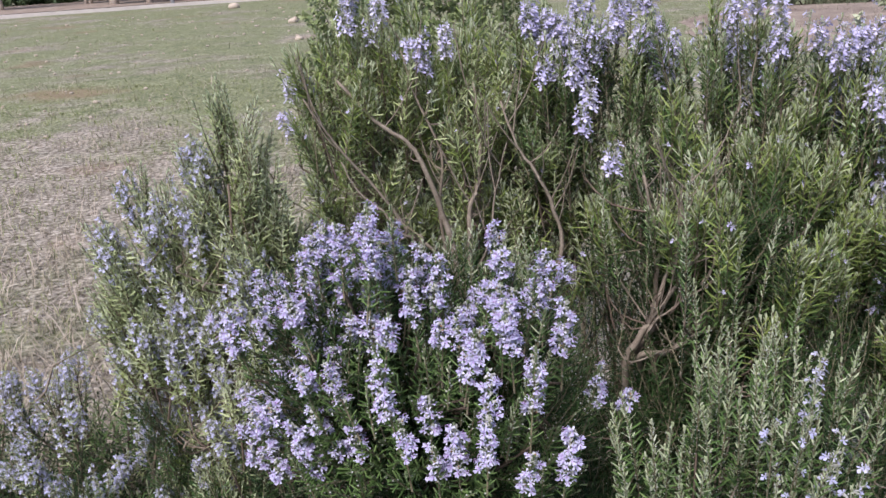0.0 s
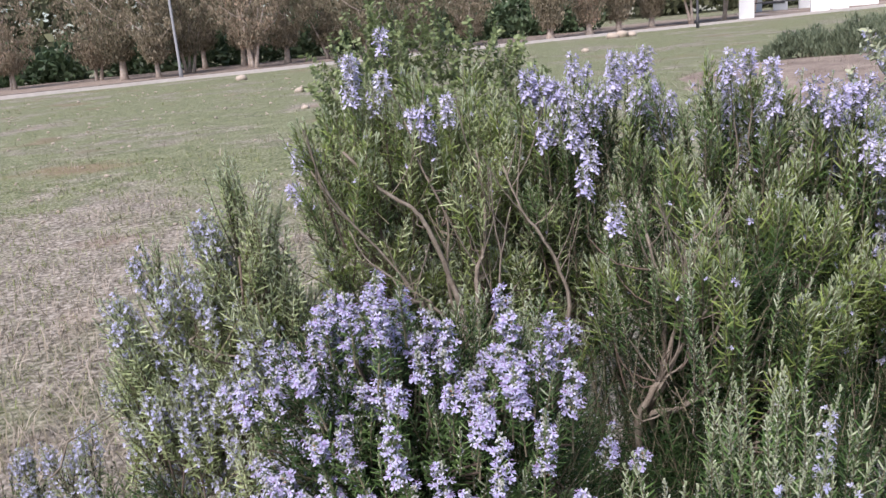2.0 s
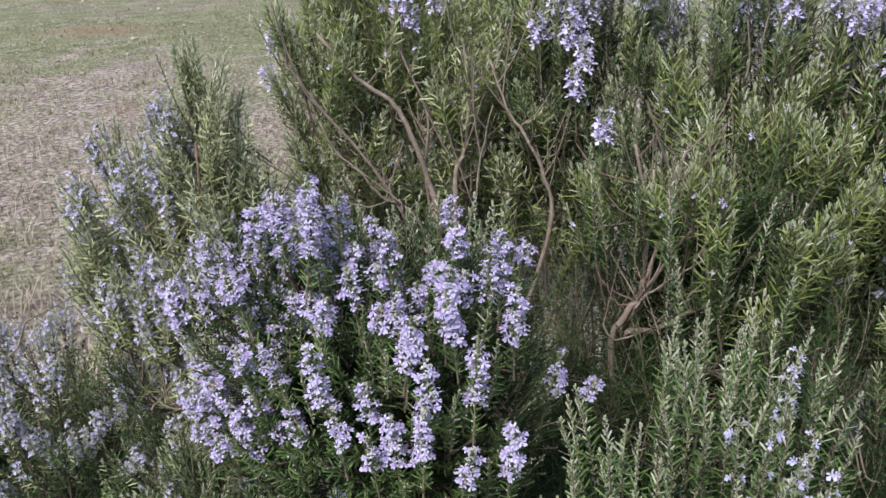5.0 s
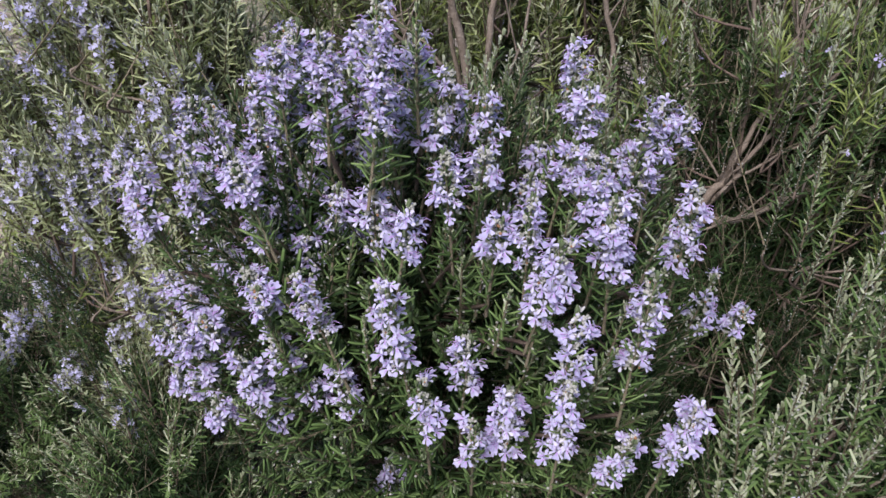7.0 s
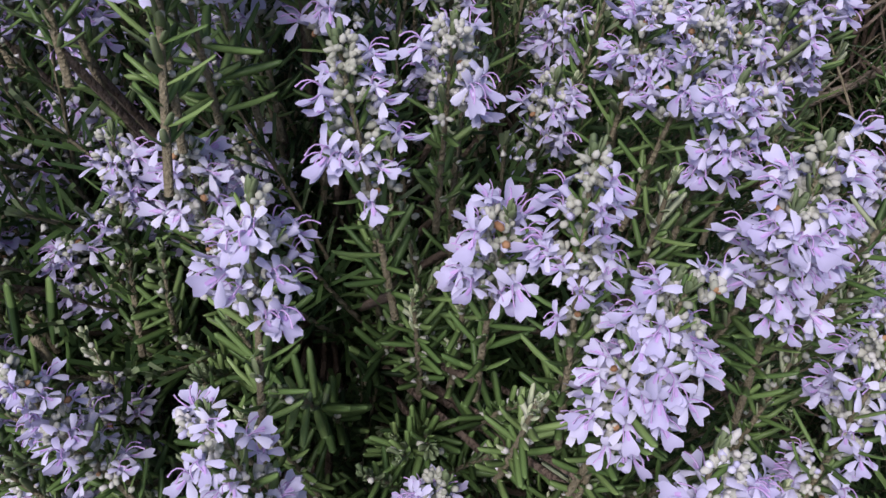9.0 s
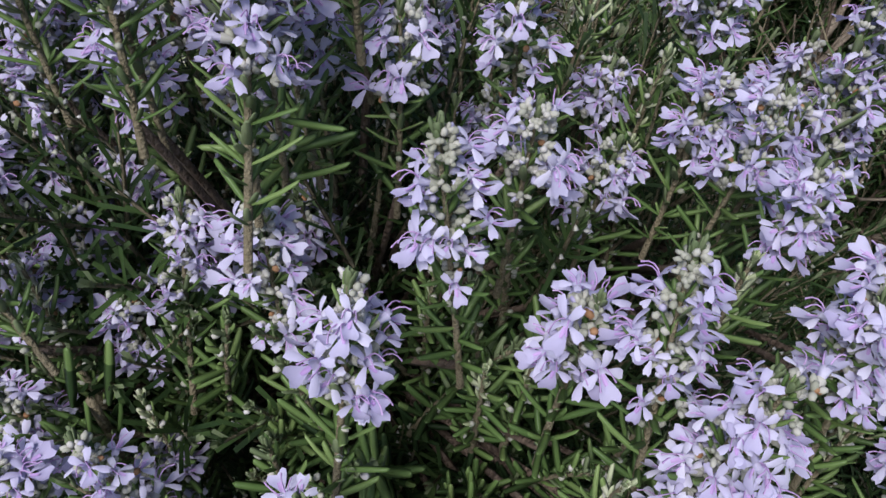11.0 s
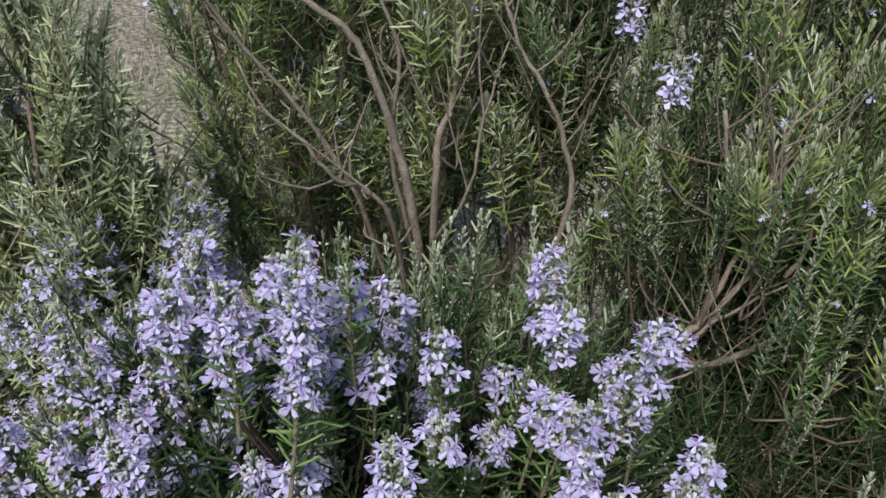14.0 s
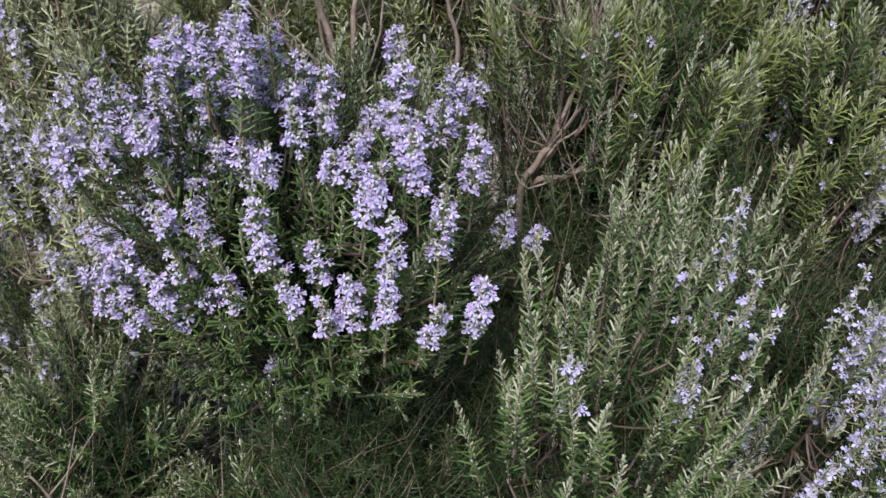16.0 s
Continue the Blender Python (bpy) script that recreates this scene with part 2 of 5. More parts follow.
def merged(name, pairs):
    """One mesh from many (Geo, list of 4x4 matrices)."""
    V, N, L, M, mats, n = [], [], [], [], [], 0
    for geo, ms in pairs:
        if not ms:
            continue
        v, lens, loops, mi = geo.arrays()
        ks = []
        for x in geo.mats:
            if x not in mats:
                mats.append(x)
            ks.append(mats.index(x))
        a = np.array([[list(r) for r in m] for m in ms])
        p = np.einsum("kij,nj->kni", a[:, :3, :3], v) + a[:, None, :3, 3]
        k = len(ms)
        V.append(p.reshape(-1, 3))
        N.append(np.tile(lens, k))
        L.append((np.tile(loops, k).reshape(k, -1) + (n + np.arange(k) * len(v))[:, None]).ravel())
        M.append(np.tile(np.array(ks)[mi], k))
        n += k * len(v)
    return mesh_of(name, np.concatenate(V), np.concatenate(N).astype(np.int32), np.concatenate(L).astype(np.int32), np.concatenate(M).astype(np.int32), mats)


def part(name, mesh, parent, label="", at=None):
    ob = new(name, mesh)
    ob.parent = parent
    if at is not None:
        ob.matrix_basis = at
    return tagged(ob, label) if label else ob


def thing(name, at, label, category, group="", kind=""):
    ob = new(name)
    ob.empty_display_size = 0.05
    ob.location = at
    return tagged(ob, label, category, group, kind)


def tube(geo, points, radii, mat, sides=5, cap=True):
    pts = [Vector(p) for p in points]
    verts, n = [], len(pts)
    side = Vector((1, 0.13, 0.07)).normalized()
    for i, p in enumerate(pts):
        d = (pts[min(i + 1, n - 1)] - pts[max(i - 1, 0)]).normalized()
        side = (side - d * side.dot(d)).normalized()
        other = d.cross(side)
        for k in range(sides):
            a = 2 * math.pi * k / sides
            verts.append(p + (side * math.cos(a) + other * math.sin(a)) * radii[i])
    faces = [(i * sides + k, i * sides + (k + 1) % sides, (i + 1) * sides + (k + 1) % sides, (i + 1) * sides + k) for i in range(n - 1) for k in range(sides)]
    if cap:
        faces.append(tuple((n - 1) * sides + k for k in range(sides)))
        faces.append(tuple(reversed(range(sides))))
    geo.add(verts, faces, mat)


def box(geo, x0, x1, y0, y1, z0, z1, mat, edge=0.0):
    bm = bmesh.new()
    bmesh.ops.create_cube(bm, size=1)
    for v in bm.verts:
        v.co = Vector(((x0 + x1) / 2 + v.co.x * (x1 - x0), (y0 + y1) / 2 + v.co.y * (y1 - y0), (z0 + z1) / 2 + v.co.z * (z1 - z0)))
    if edge:
        bmesh.ops.bevel(bm, geom=bm.edges[:], offset=edge, segments=2, affect="EDGES", profile=0.5)
    bm.verts.index_update()
    geo.add([v.co.copy() for v in bm.verts], [[v.index for v in f.verts] for f in bm.faces], mat)
    bm.free()


def frame_of(origin, direction, spin=0.0, size=1.0):
    """A matrix whose z runs along direction."""
    q = Vector(direction).normalized().to_track_quat("Z", "X")
    return Matrix.Translation(origin) @ q.to_matrix().to_4x4() @ Matrix.Rotation(spin, 4, "Z") @ Matrix.Scale(size, 4)


# ---- rosemary: leaves, flowers, sprigs ----
def fine_leaf(geo, m, length, width, bend, top, under, tipped=False):
    """A needle leaf along x with rolled edges: dark above, pale beneath."""
    verts, faces, low = [], [], []
    at = (0.0, 0.25, 0.62, 0.93)
    wide = (0.45, 0.95, 1.0, 0.74)
    for s, w in zip(at, wide):
        x, z, h = s * length, bend * s * s * length, w * width / 2
        verts += [(x, -h, z - 0.25 * h), (x, 0, z + 0.32 * h), (x, h, z - 0.25 * h), (x, 0, z - 0.30 * h)]
    verts.append((length, 0, bend * length))
    for i in range(3):
        a, b = 4 * i, 4 * i + 4
        faces += [(a, b, b + 1, a + 1), (a + 1, b + 1, b + 2, a + 2)]
        low += [(a + 2, b + 2, b + 3, a + 3), (a + 3, b + 3, b, a)]
    faces += [(12, 16, 13), (13, 16, 14)]
    low += [(14, 16, 15), (15, 16, 12)]
    g = Geo()
    g.add(verts, faces, top)
    k, tip = g.slot(under), g.slot(GREEN)
    g.m[-4:] = [tip] * 4 if tipped else g.m[-4:]
    g.f += low
    g.m += [k] * len(low)
    geo.put(g, m)


def needle(geo, m, length, width, bend, mat):
    """A plain needle leaf along x: parallel sides, blunt tip, bowed along its length."""
    h = width / 2
    pts = ((0, 0, 0), (0.2, -h, 0.04), (0.2, h, 0.04), (0.86, -0.85 * h, 0.74), (0.86, 0.85 * h, 0.74), (1, 0, 1))
    geo.add([m @ Vector((s * length, y, bend * length * z)) for s, y, z in pts], [(0, 1, 2), (1, 3, 4, 2), (3, 5, 4)], mat)


def strip(geo, m, length, width, bend, mat):
    """A plainer needle leaf for the shaded inside of a bush."""
    h = width / 2
    geo.add([m @ Vector(p) for p in ((0, -0.5 * h, 0), (length, -0.6 * h, bend * length), (length, 0.6 * h, bend * length), (0, 0.5 * h, 0))], [(0, 1, 2, 3)], mat)


def bud_shape():
    bm = bmesh.new()
    bmesh.ops.create_icosphere(bm, subdivisions=1, radius=1)
    bm.verts.index_update()
    out = [v.co.copy() for v in bm.verts], [tuple(v.index for v in f.verts) for f in bm.faces]
    bm.free()
    return out


BALL_V, BALL_F = bud_shape()
CONE_V, CONE_F = [Vector(p) for p in ((-1, 0, 0), (0, 1, 0), (0, -0.5, 0.87), (0, -0.5, -0.87), (1, 0, 0))], [(0, 1, 2), (0, 2, 3), (0, 3, 1), (4, 2, 1), (4, 3, 2), (4, 1, 3)]


def bud(geo, m, fine, mat, length=0.0042, width=0.0028):
    """A plump bud along x."""
    v, f = (BALL_V, BALL_F) if fine else (CONE_V, CONE_F)
    geo.add([m @ Vector((p.x * length / 2, p.y * width / 2, p.z * width / 2)) for p in v], f, mat)


def petal(geo, root, out, up, length, w0, w1, cup, mat, rows=4, notch=0.0):
    """A small lobe from root along out, bowed towards up, widest near its end."""
    out, up = Vector(out).normalized(), Vector(up).normalized()
    side = out.cross(up).normalized()
    verts, faces = [], []
    for i in range(rows):
        s = i / (rows - 1)
        w = (w0 + (w1 - w0) * math.sin(min(1.0, s * 1.2) * math.pi / 2) ** 1.6) * (1 if s < 0.99 else 0.7)
        c = Vector(root) + out * length * s + up * cup * length * s * s
        for k in (-1, 0, 1):
            verts.append(c + side * k * w / 2 + up * (0.25 * w * abs(k)) - out * (notch * length if s > 0.99 and k == 0 else 0))
    for i in range(rows - 1):
        for k in range(2):
            a = 3 * i + k
            faces.append((a, a + 1, a + 4, a + 3))
    geo.add(verts, faces, mat)


def fine_flower(seed):
    """Two-lipped flower along x: two narrow upper lobes curled back, two side lobes, a drooping spoon, long stamens."""
    r, g = random.Random(seed), Geo()
    j = lambda a: a * r.uniform(0.82, 1.18)
    tube(g, [(0, 0, 0), (0.0018, 0, 0), (0.0044, 0, 0.0002)], [0.0008, 0.0017, 0.0019], CALYX, 6, False)
    tube(g, [(0.003, 0, 0), (0.0058, 0, 0.0003), (0.0082, 0, 0.0008)], [0.0009, 0.0013, 0.0019], PETAL, 6, False)
    for s in (-1, 1):
        petal(g, (0.0078, 0.0007 * s, 0.0018), (0.35 + r.uniform(-0.25, 0.25), 0.42 * s, 1), (-1, 0.2 * s, -0.1), j(0.0056), 0.0014, 0.0031, 0.6, PETAL, 5)
        petal(g, (0.0080, 0.0013 * s, -0.0004), (0.55, 1.0 * s, -0.15 + r.uniform(-0.35, 0.25)), (-0.3, 0.1 * s, -0.9), j(0.0053), 0.0012, 0.0034, 0.45, PETAL, 5)
        reach = r.uniform(0.65, 0.95)
        arc = [(0.0074 + 0.0098 * t * reach - 0.0012 * t * t, 0.0007 * s + 0.0018 * s * t, 0.0016 + 0.0078 * t - 0.0086 * t * t) for t in (0, 0.25, 0.5, 0.75, 1.0)]
        tube(g, arc, [0.00036, 0.0003, 0.00027, 0.00025, 0.0004], THROAT, 3, False)
    droop = r.uniform(-0.25, 0.25)
    petal(g, (0.0082, 0, -0.0012), (0.55 + droop, r.uniform(-0.2, 0.2), -0.85), (0.5, 0, 0.5), j(0.0074), 0.0015, 0.0064, 0.36, PETAL, 6, 0.12)
    petal(g, (0.0082, 0, -0.0008), (0.70 + droop, 0, -0.75), (0.5, 0, 0.5), 0.0034, 0.0012, 0.0014, 0.2, THROAT, 3)
    return g


def coarse_flower(seed, mat):
    r, g = random.Random(seed), Geo()
    tube(g, [(0, 0, 0), (0.0075, 0, 0)], [0.0012, 0.0016], CALYX, 3, False)
    root = Vector((0.0072, 0, 0))
    for out, length, w in (((0.3, 0.4, 1), 0.0062, 0.0024), ((0.3, -0.4, 1), 0.0062, 0.0024), ((0.5, 1.0, -0.1), 0.0062, 0.0024), ((0.5, -1.0, -0.1), 0.0062, 0.0024), ((0.6, 0, -0.85), 0.0085, 0.0056)):
        o = (Vector(out) + Vector((r.uniform(-0.2, 0.2), r.uniform(-0.2, 0.2), r.uniform(-0.2, 0.2)))).normalized()
        side = o.cross(Vector((0.4, 0.1, 0.3))).normalized()
        g.add([root, root + o * length * 0.7 - side * w / 2, root + o * length, root + o * length * 0.7 + side * w / 2], [(0, 1, 2), (0, 2, 3)], mat)
    return g


FINE_FLOWERS = [fine_flower(i) for i in range(8)]
FINE_FLOWER_MESH = [g.mesh("flower") for g in FINE_FLOWERS]
COARSE_FLOWERS = [coarse_flower(i, BLUE_PETAL) for i in range(4)]
PALE_FLOWERS = [coarse_flower(i, WHITE_PETAL) for i in range(4)]


def turned(a, rise, roll=0.0):
    return Matrix.Rotation(a, 4, "Z") @ Matrix.Rotation(-rise, 4, "Y") @ Matrix.Rotation(roll, 4, "X")


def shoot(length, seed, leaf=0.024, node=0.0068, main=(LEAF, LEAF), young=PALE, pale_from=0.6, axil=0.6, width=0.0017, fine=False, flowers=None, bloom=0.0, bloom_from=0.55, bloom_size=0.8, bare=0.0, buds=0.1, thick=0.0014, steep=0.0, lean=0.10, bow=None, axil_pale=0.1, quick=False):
    """A stem along z with opposite needle leaves, small leaves and buds in their axils, and a pale tuft at the tip.
    main: leaf at the foot, leaf further up.
    """
    r, g = random.Random(seed), Geo()
    if bow is None:
        bow = Vector((r.uniform(-lean, lean), r.uniform(-lean, lean), 0))

    def spot(s):
        return Vector((0, 0, s * length)) + bow * length * s * s

    tube(g, [spot(i / 4) for i in range(5)], [thick * (1 - 0.6 * i / 4) for i in range(5)], SPRIG, 6 if fine else 3, False)

    def blade(m, size, w, bend, mat):
        if fine:
            fine_leaf(g, m, size, w, bend, mat, UNDER, r.random() < 0.15)
        else:
            (strip if quick else needle)(g, m, size, w, bend, mat)

    turn, n = r.uniform(0, 6), max(4, int(length * (1 - bare) / node))
    for i in range(n):
        s = bare + (1 - bare) * (i + 0.5) / n
        top = max(0.0, (s - 0.62) / 0.38)
        tender = max(0.0, (s - pale_from) / (1 - pale_from))
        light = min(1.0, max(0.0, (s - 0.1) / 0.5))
        full = leaf * (0.85 + 0.2 * math.sin(math.pi * s)) * (1 - 0.60 * top ** 1.2)
        turn += math.pi / 2 + r.uniform(-0.3, 0.3)
        here = Matrix.Translation(spot(s))
        for k in (0, 1):
            a = turn + math.pi * k + r.uniform(-0.35, 0.35)
            rise = radians(r.uniform(22, 46) + 36 * top + steep)
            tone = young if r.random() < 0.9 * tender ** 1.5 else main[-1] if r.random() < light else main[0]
            if r.random() > 0.05:
                blade(here @ turned(a, rise, r.uniform(-0.4, 0.4)), full * r.uniform(0.8, 1.15), width * r.uniform(0.88, 1.12) * (1 - 0.25 * top), r.uniform(-0.06, 0.2), tone)
            for _ in range(int(axil + r.random())):
                blade(here @ turned(a + r.uniform(-0.8, 0.8), rise + radians(r.uniform(8, 32)), r.uniform(-0.4, 0.4)), full * r.uniform(0.32, 0.6), width * 0.85, r.uniform(-0.05, 0.2), young if s > 0.25 and r.random() < axil_pale + 0.6 * tender else tone)
            if r.random() < buds:
                bud(g, here @ turned(a + r.uniform(-0.5, 0.5), 0.6) @ Matrix.Translation((r.uniform(0.002, 0.004), 0, 0)), fine, CALYX, r.uniform(0.0025, 0.0036), 0.0022)
            if flowers and s > bloom_from and r.random() < bloom:
                for _ in range(r.choice((1, 1, 2))):
                    g.put(r.choice(flowers), here @ turned(a + r.uniform(-0.7, 0.7), r.uniform(0.1, 0.7), r.uniform(-0.4, 0.4)) @ Matrix.Translation((0.002, 0, 0)) @ Matrix.Scale(bloom_size * r.uniform(0.85, 1.15), 4))
                for _ in range(2):
                    bud(g, here @ turned(a + r.uniform(-0.9, 0.9), r.uniform(0.3, 1.0)) @ Matrix.Translation((r.uniform(0.003, 0.006), 0, 0)), fine, CALYX, 0.0038, 0.0024)
    for k in range(5):
        blade(Matrix.Translation(spot(1.0)) @ turned(k * 1.3 + r.uniform(-0.3, 0.3), radians(r.uniform(58, 86))), leaf * r.uniform(0.28, 0.42), width * 0.8, 0.1, young if pale_from < 0.95 else main[-1])
    return g


def bough(seed, length, count, leaf, spread=0.5, first=0.22, curl=0.8, **kw):
    """A woody axis along z whose side shoots turn up beside it, all ending near one level."""
    r, g = random.Random(seed), Geo()
    sway = Vector((r.uniform(-0.12, 0.12), r.uniform(-0.12, 0.12), 0))

    def spot(s):
        return Vector((0, 0, s * length)) + sway * length * (s * s - 0.3 * s)

    tube(g, [spot(i / 5 * 0.8) for i in range(6)], [0.0022 - 0.00025 * i for i in range(6)], BARK, 5, False)
    lead = 0.55
    g.put(shoot(length * lead, seed * 31, leaf, **kw), frame_of(spot(1 - lead), spot(1.0) - spot(1 - lead), r.uniform(0, 6)))
    turn = r.uniform(0, 6)
    for k in range(count):
        s = first + (0.82 - first) * (k + r.random()) / count
        turn += 2.4 + r.uniform(-0.5, 0.5)
        d = Vector((math.cos(turn), math.sin(turn), 0)) * math.tan(spread * r.uniform(0.6, 1.3)) + UP
        long = max(0.045, (1 - s) * length * r.uniform(0.7, 1.02) + 0.015)
        m = frame_of(spot(s), d, r.uniform(0, 6))
        axis = m.to_3x3().inverted() @ UP
        g.put(shoot(long, seed * 31 + k + 1, leaf * r.uniform(0.88, 1.08), bow=Vector((axis.x, axis.y, 0)) * curl * r.uniform(0.5, 1.1), **kw), m)
    return g


def boughs(seed, lengths, count, leaf, **kw):
    return [bough(seed + i, l, count, leaf, **kw) for i, l in enumerate(lengths)]


def recoloured(geos, swap):
    """Copies of shoots with other leaf materials."""
    out = []
    for g in geos:
        c = Geo()
        c.v, c.f, c.m, c.mats = g.v, g.f, g.m, [swap.get(x, x) for x in g.mats]
        out.append(c)
    return out


def bloom_spike(seed, length, flowers, leaf=0.02, head=0.55, richness=0.8, main=(LEAF, LEAF), size=0.95):
    """A whole flowering shoot for the bushes further off."""
    r = random.Random(seed)
    g = shoot(length, seed, leaf, 0.0068, main, pale_from=0.7, axil=0.5, lean=0.05)
    n = int(length * head / 0.0072)
    for i in range(n):
        s = 1 - head + head * (i + 0.5) / n
        for k in range(4):
            a = i * 0.8 + k * 1.57 + r.uniform(-0.4, 0.4)
            m = Matrix.Translation((0, 0, s * length)) @ turned(a, r.uniform(0.0, 0.7), r.uniform(-0.4, 0.4))
            if r.random() < richness * (1 if s < 0.9 else 0.4):
                g.put(r.choice(flowers), m @ Matrix.Translation((0.002, 0, 0)) @ Matrix.Scale(size * r.uniform(0.8, 1.15), 4))
            bud(g, m @ Matrix.Translation((r.uniform(0.003, 0.006), r.uniform(-0.003, 0.003), 0.002)), False, CALYX, 0.0042, 0.0028)
    return g


def fine_spike(seed, head, below=0.05, richness=0.74):
    """A flowering shoot seen from near: a leafy foot, then tight clusters of grey buds and open flowers. Gives its Geo, the flower seats and its length."""
    r, seats = random.Random(seed), []
    length = head + below
    g = shoot(length, seed, 0.0150, 0.0050, (GREEN, GREEN), UNDER, 0.9, 0.8, 0.0025, True, bare=0.1, buds=0.2, thick=0.0013, lean=0.04)
    whorls = max(3, int(head / 0.0060))
    turn = r.uniform(0, 6)
    for i in range(whorls + 1):
        u = i / whorls
        z = below + head * u * 0.97
        turn += math.pi / 4 + r.uniform(-0.35, 0.35)
        full = r.uniform(0.75, 1.2)
        for k in range(4):
            if r.random() < 0.18:
                continue
            a = turn + k * math.pi / 2 + r.uniform(-0.3, 0.3)
            reach = r.uniform(0.0016, 0.0058) * (1 - 0.5 * u ** 3) * full
            mid = Matrix.Translation((0, 0, z + r.uniform(-0.002, 0.002))) @ turned(a, r.uniform(0.1, 0.6)) @ Matrix.Translation((reach, 0, 0))
            for _ in range(r.choice((5, 6, 7)) if u < 0.8 else 8):
                d = turned(r.gauss(0, 0.9), r.gauss(0.35, 0.5))
                bud(g, mid @ d @ Matrix.Translation((r.uniform(0.0008, 0.0026), 0, 0)), True, PETAL if r.random() < 0.12 else SPENT if r.random() < 0.03 else CALYX, r.uniform(0.0023, 0.0040), r.uniform(0.0014, 0.0022))
            for _ in range(2 if r.random() < 0.25 else 1):
                if r.random() < richness * (1.1 if u < 0.8 else 0.4):
                    seats.append((r.randrange(8), mid @ turned(r.uniform(-0.75, 0.75), r.uniform(-0.45, 0.45), r.uniform(-0.5, 0.5)) @ Matrix.Scale(r.uniform(0.56, 0.82), 4)))
    return g, seats, length


UP = Vector((0, 0, 1))
YOUNG, DARK_TONES, MIDDLE = (LEAF, FRESH), (LEAF, LEAF), (LEAF, GREEN)
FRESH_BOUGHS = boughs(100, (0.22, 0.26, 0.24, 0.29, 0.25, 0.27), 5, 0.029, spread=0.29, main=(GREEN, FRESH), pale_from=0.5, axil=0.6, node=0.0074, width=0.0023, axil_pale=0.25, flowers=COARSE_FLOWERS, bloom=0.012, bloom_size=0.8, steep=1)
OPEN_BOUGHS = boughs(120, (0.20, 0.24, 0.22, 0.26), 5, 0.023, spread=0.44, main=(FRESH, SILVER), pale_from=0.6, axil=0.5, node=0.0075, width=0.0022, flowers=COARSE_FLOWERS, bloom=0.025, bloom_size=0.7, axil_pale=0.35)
# dark to the tips: shade low in the bushes is put into the colour
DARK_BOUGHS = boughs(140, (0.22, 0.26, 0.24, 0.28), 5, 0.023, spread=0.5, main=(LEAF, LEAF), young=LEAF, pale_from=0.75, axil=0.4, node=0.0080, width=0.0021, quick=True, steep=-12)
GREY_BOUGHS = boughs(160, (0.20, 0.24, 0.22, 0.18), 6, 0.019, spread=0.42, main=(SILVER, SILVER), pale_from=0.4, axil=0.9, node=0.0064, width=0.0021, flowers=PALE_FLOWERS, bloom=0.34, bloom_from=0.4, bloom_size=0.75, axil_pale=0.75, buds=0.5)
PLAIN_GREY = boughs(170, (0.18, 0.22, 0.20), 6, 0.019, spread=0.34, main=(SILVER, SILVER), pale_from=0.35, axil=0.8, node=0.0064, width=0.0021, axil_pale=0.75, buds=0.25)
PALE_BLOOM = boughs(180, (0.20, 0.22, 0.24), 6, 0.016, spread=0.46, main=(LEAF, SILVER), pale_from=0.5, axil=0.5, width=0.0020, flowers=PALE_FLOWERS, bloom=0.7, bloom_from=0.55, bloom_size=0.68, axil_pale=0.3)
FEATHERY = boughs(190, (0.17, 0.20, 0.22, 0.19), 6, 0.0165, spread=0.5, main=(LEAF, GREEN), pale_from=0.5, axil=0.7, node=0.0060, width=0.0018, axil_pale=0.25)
SPIRES = [shoot(l, 200 + i, 0.0185, 0.0056, (LEAF, GREEN), PALE, 0.5, 1.2, 0.0025, buds=0.8, steep=-6, lean=0.08, axil_pale=0.7) for i, l in enumerate((0.15, 0.18, 0.21, 0.17, 0.13, 0.19))]
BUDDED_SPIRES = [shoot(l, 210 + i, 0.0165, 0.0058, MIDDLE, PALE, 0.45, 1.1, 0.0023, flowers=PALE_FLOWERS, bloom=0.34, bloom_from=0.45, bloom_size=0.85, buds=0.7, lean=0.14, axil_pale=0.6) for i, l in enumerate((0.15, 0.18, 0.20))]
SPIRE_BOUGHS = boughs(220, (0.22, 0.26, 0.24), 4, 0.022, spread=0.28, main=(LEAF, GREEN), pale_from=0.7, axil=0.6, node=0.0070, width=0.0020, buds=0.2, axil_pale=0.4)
BACK_SPIKES = [bloom_spike(230 + i, l, COARSE_FLOWERS, 0.02, h, 0.95, YOUNG, 1.2) for i, (l, h) in enumerate(((0.11, 0.5), (0.13, 0.42), (0.12, 0.6), (0.14, 0.45)))]
SILVER_SPIKES = [bloom_spike(240 + i, l, PALE_FLOWERS, 0.016, 0.6, 0.4, (SILVER, SILVER), 0.9) for i, l in enumerate((0.14, 0.17, 0.15))]
# dark leaf chosen for inside the bushes, where shade is put into the colour
DEEP_SHOOTS = [shoot(l, 250 + i, 0.023, 0.011, DARK_TONES, LEAF, 0.99, 0.4, 0.0036, quick=True, steep=-22) for i, l in enumerate((0.16, 0.19, 0.21))]
# the same inner shoots in lighter leaves, where less shade is coloured in
SHADED_SHOOTS = recoloured(DEEP_SHOOTS, {LEAF: GREEN})
OLIVE_SHOOTS = recoloured(DEEP_SHOOTS, {LEAF: FRESH})
SILVER_SHOOTS = recoloured(DEEP_SHOOTS, {LEAF: SILVER})
FINE_SHOOTS = [shoot(l, 260 + i, 0.0150, 0.0050, (LEAF, GREEN), UNDER, 0.80, 1.0, 0.0026, True, axil_pale=0.3) for i, l in enumerate((0.075, 0.09, 0.085, 0.10))]
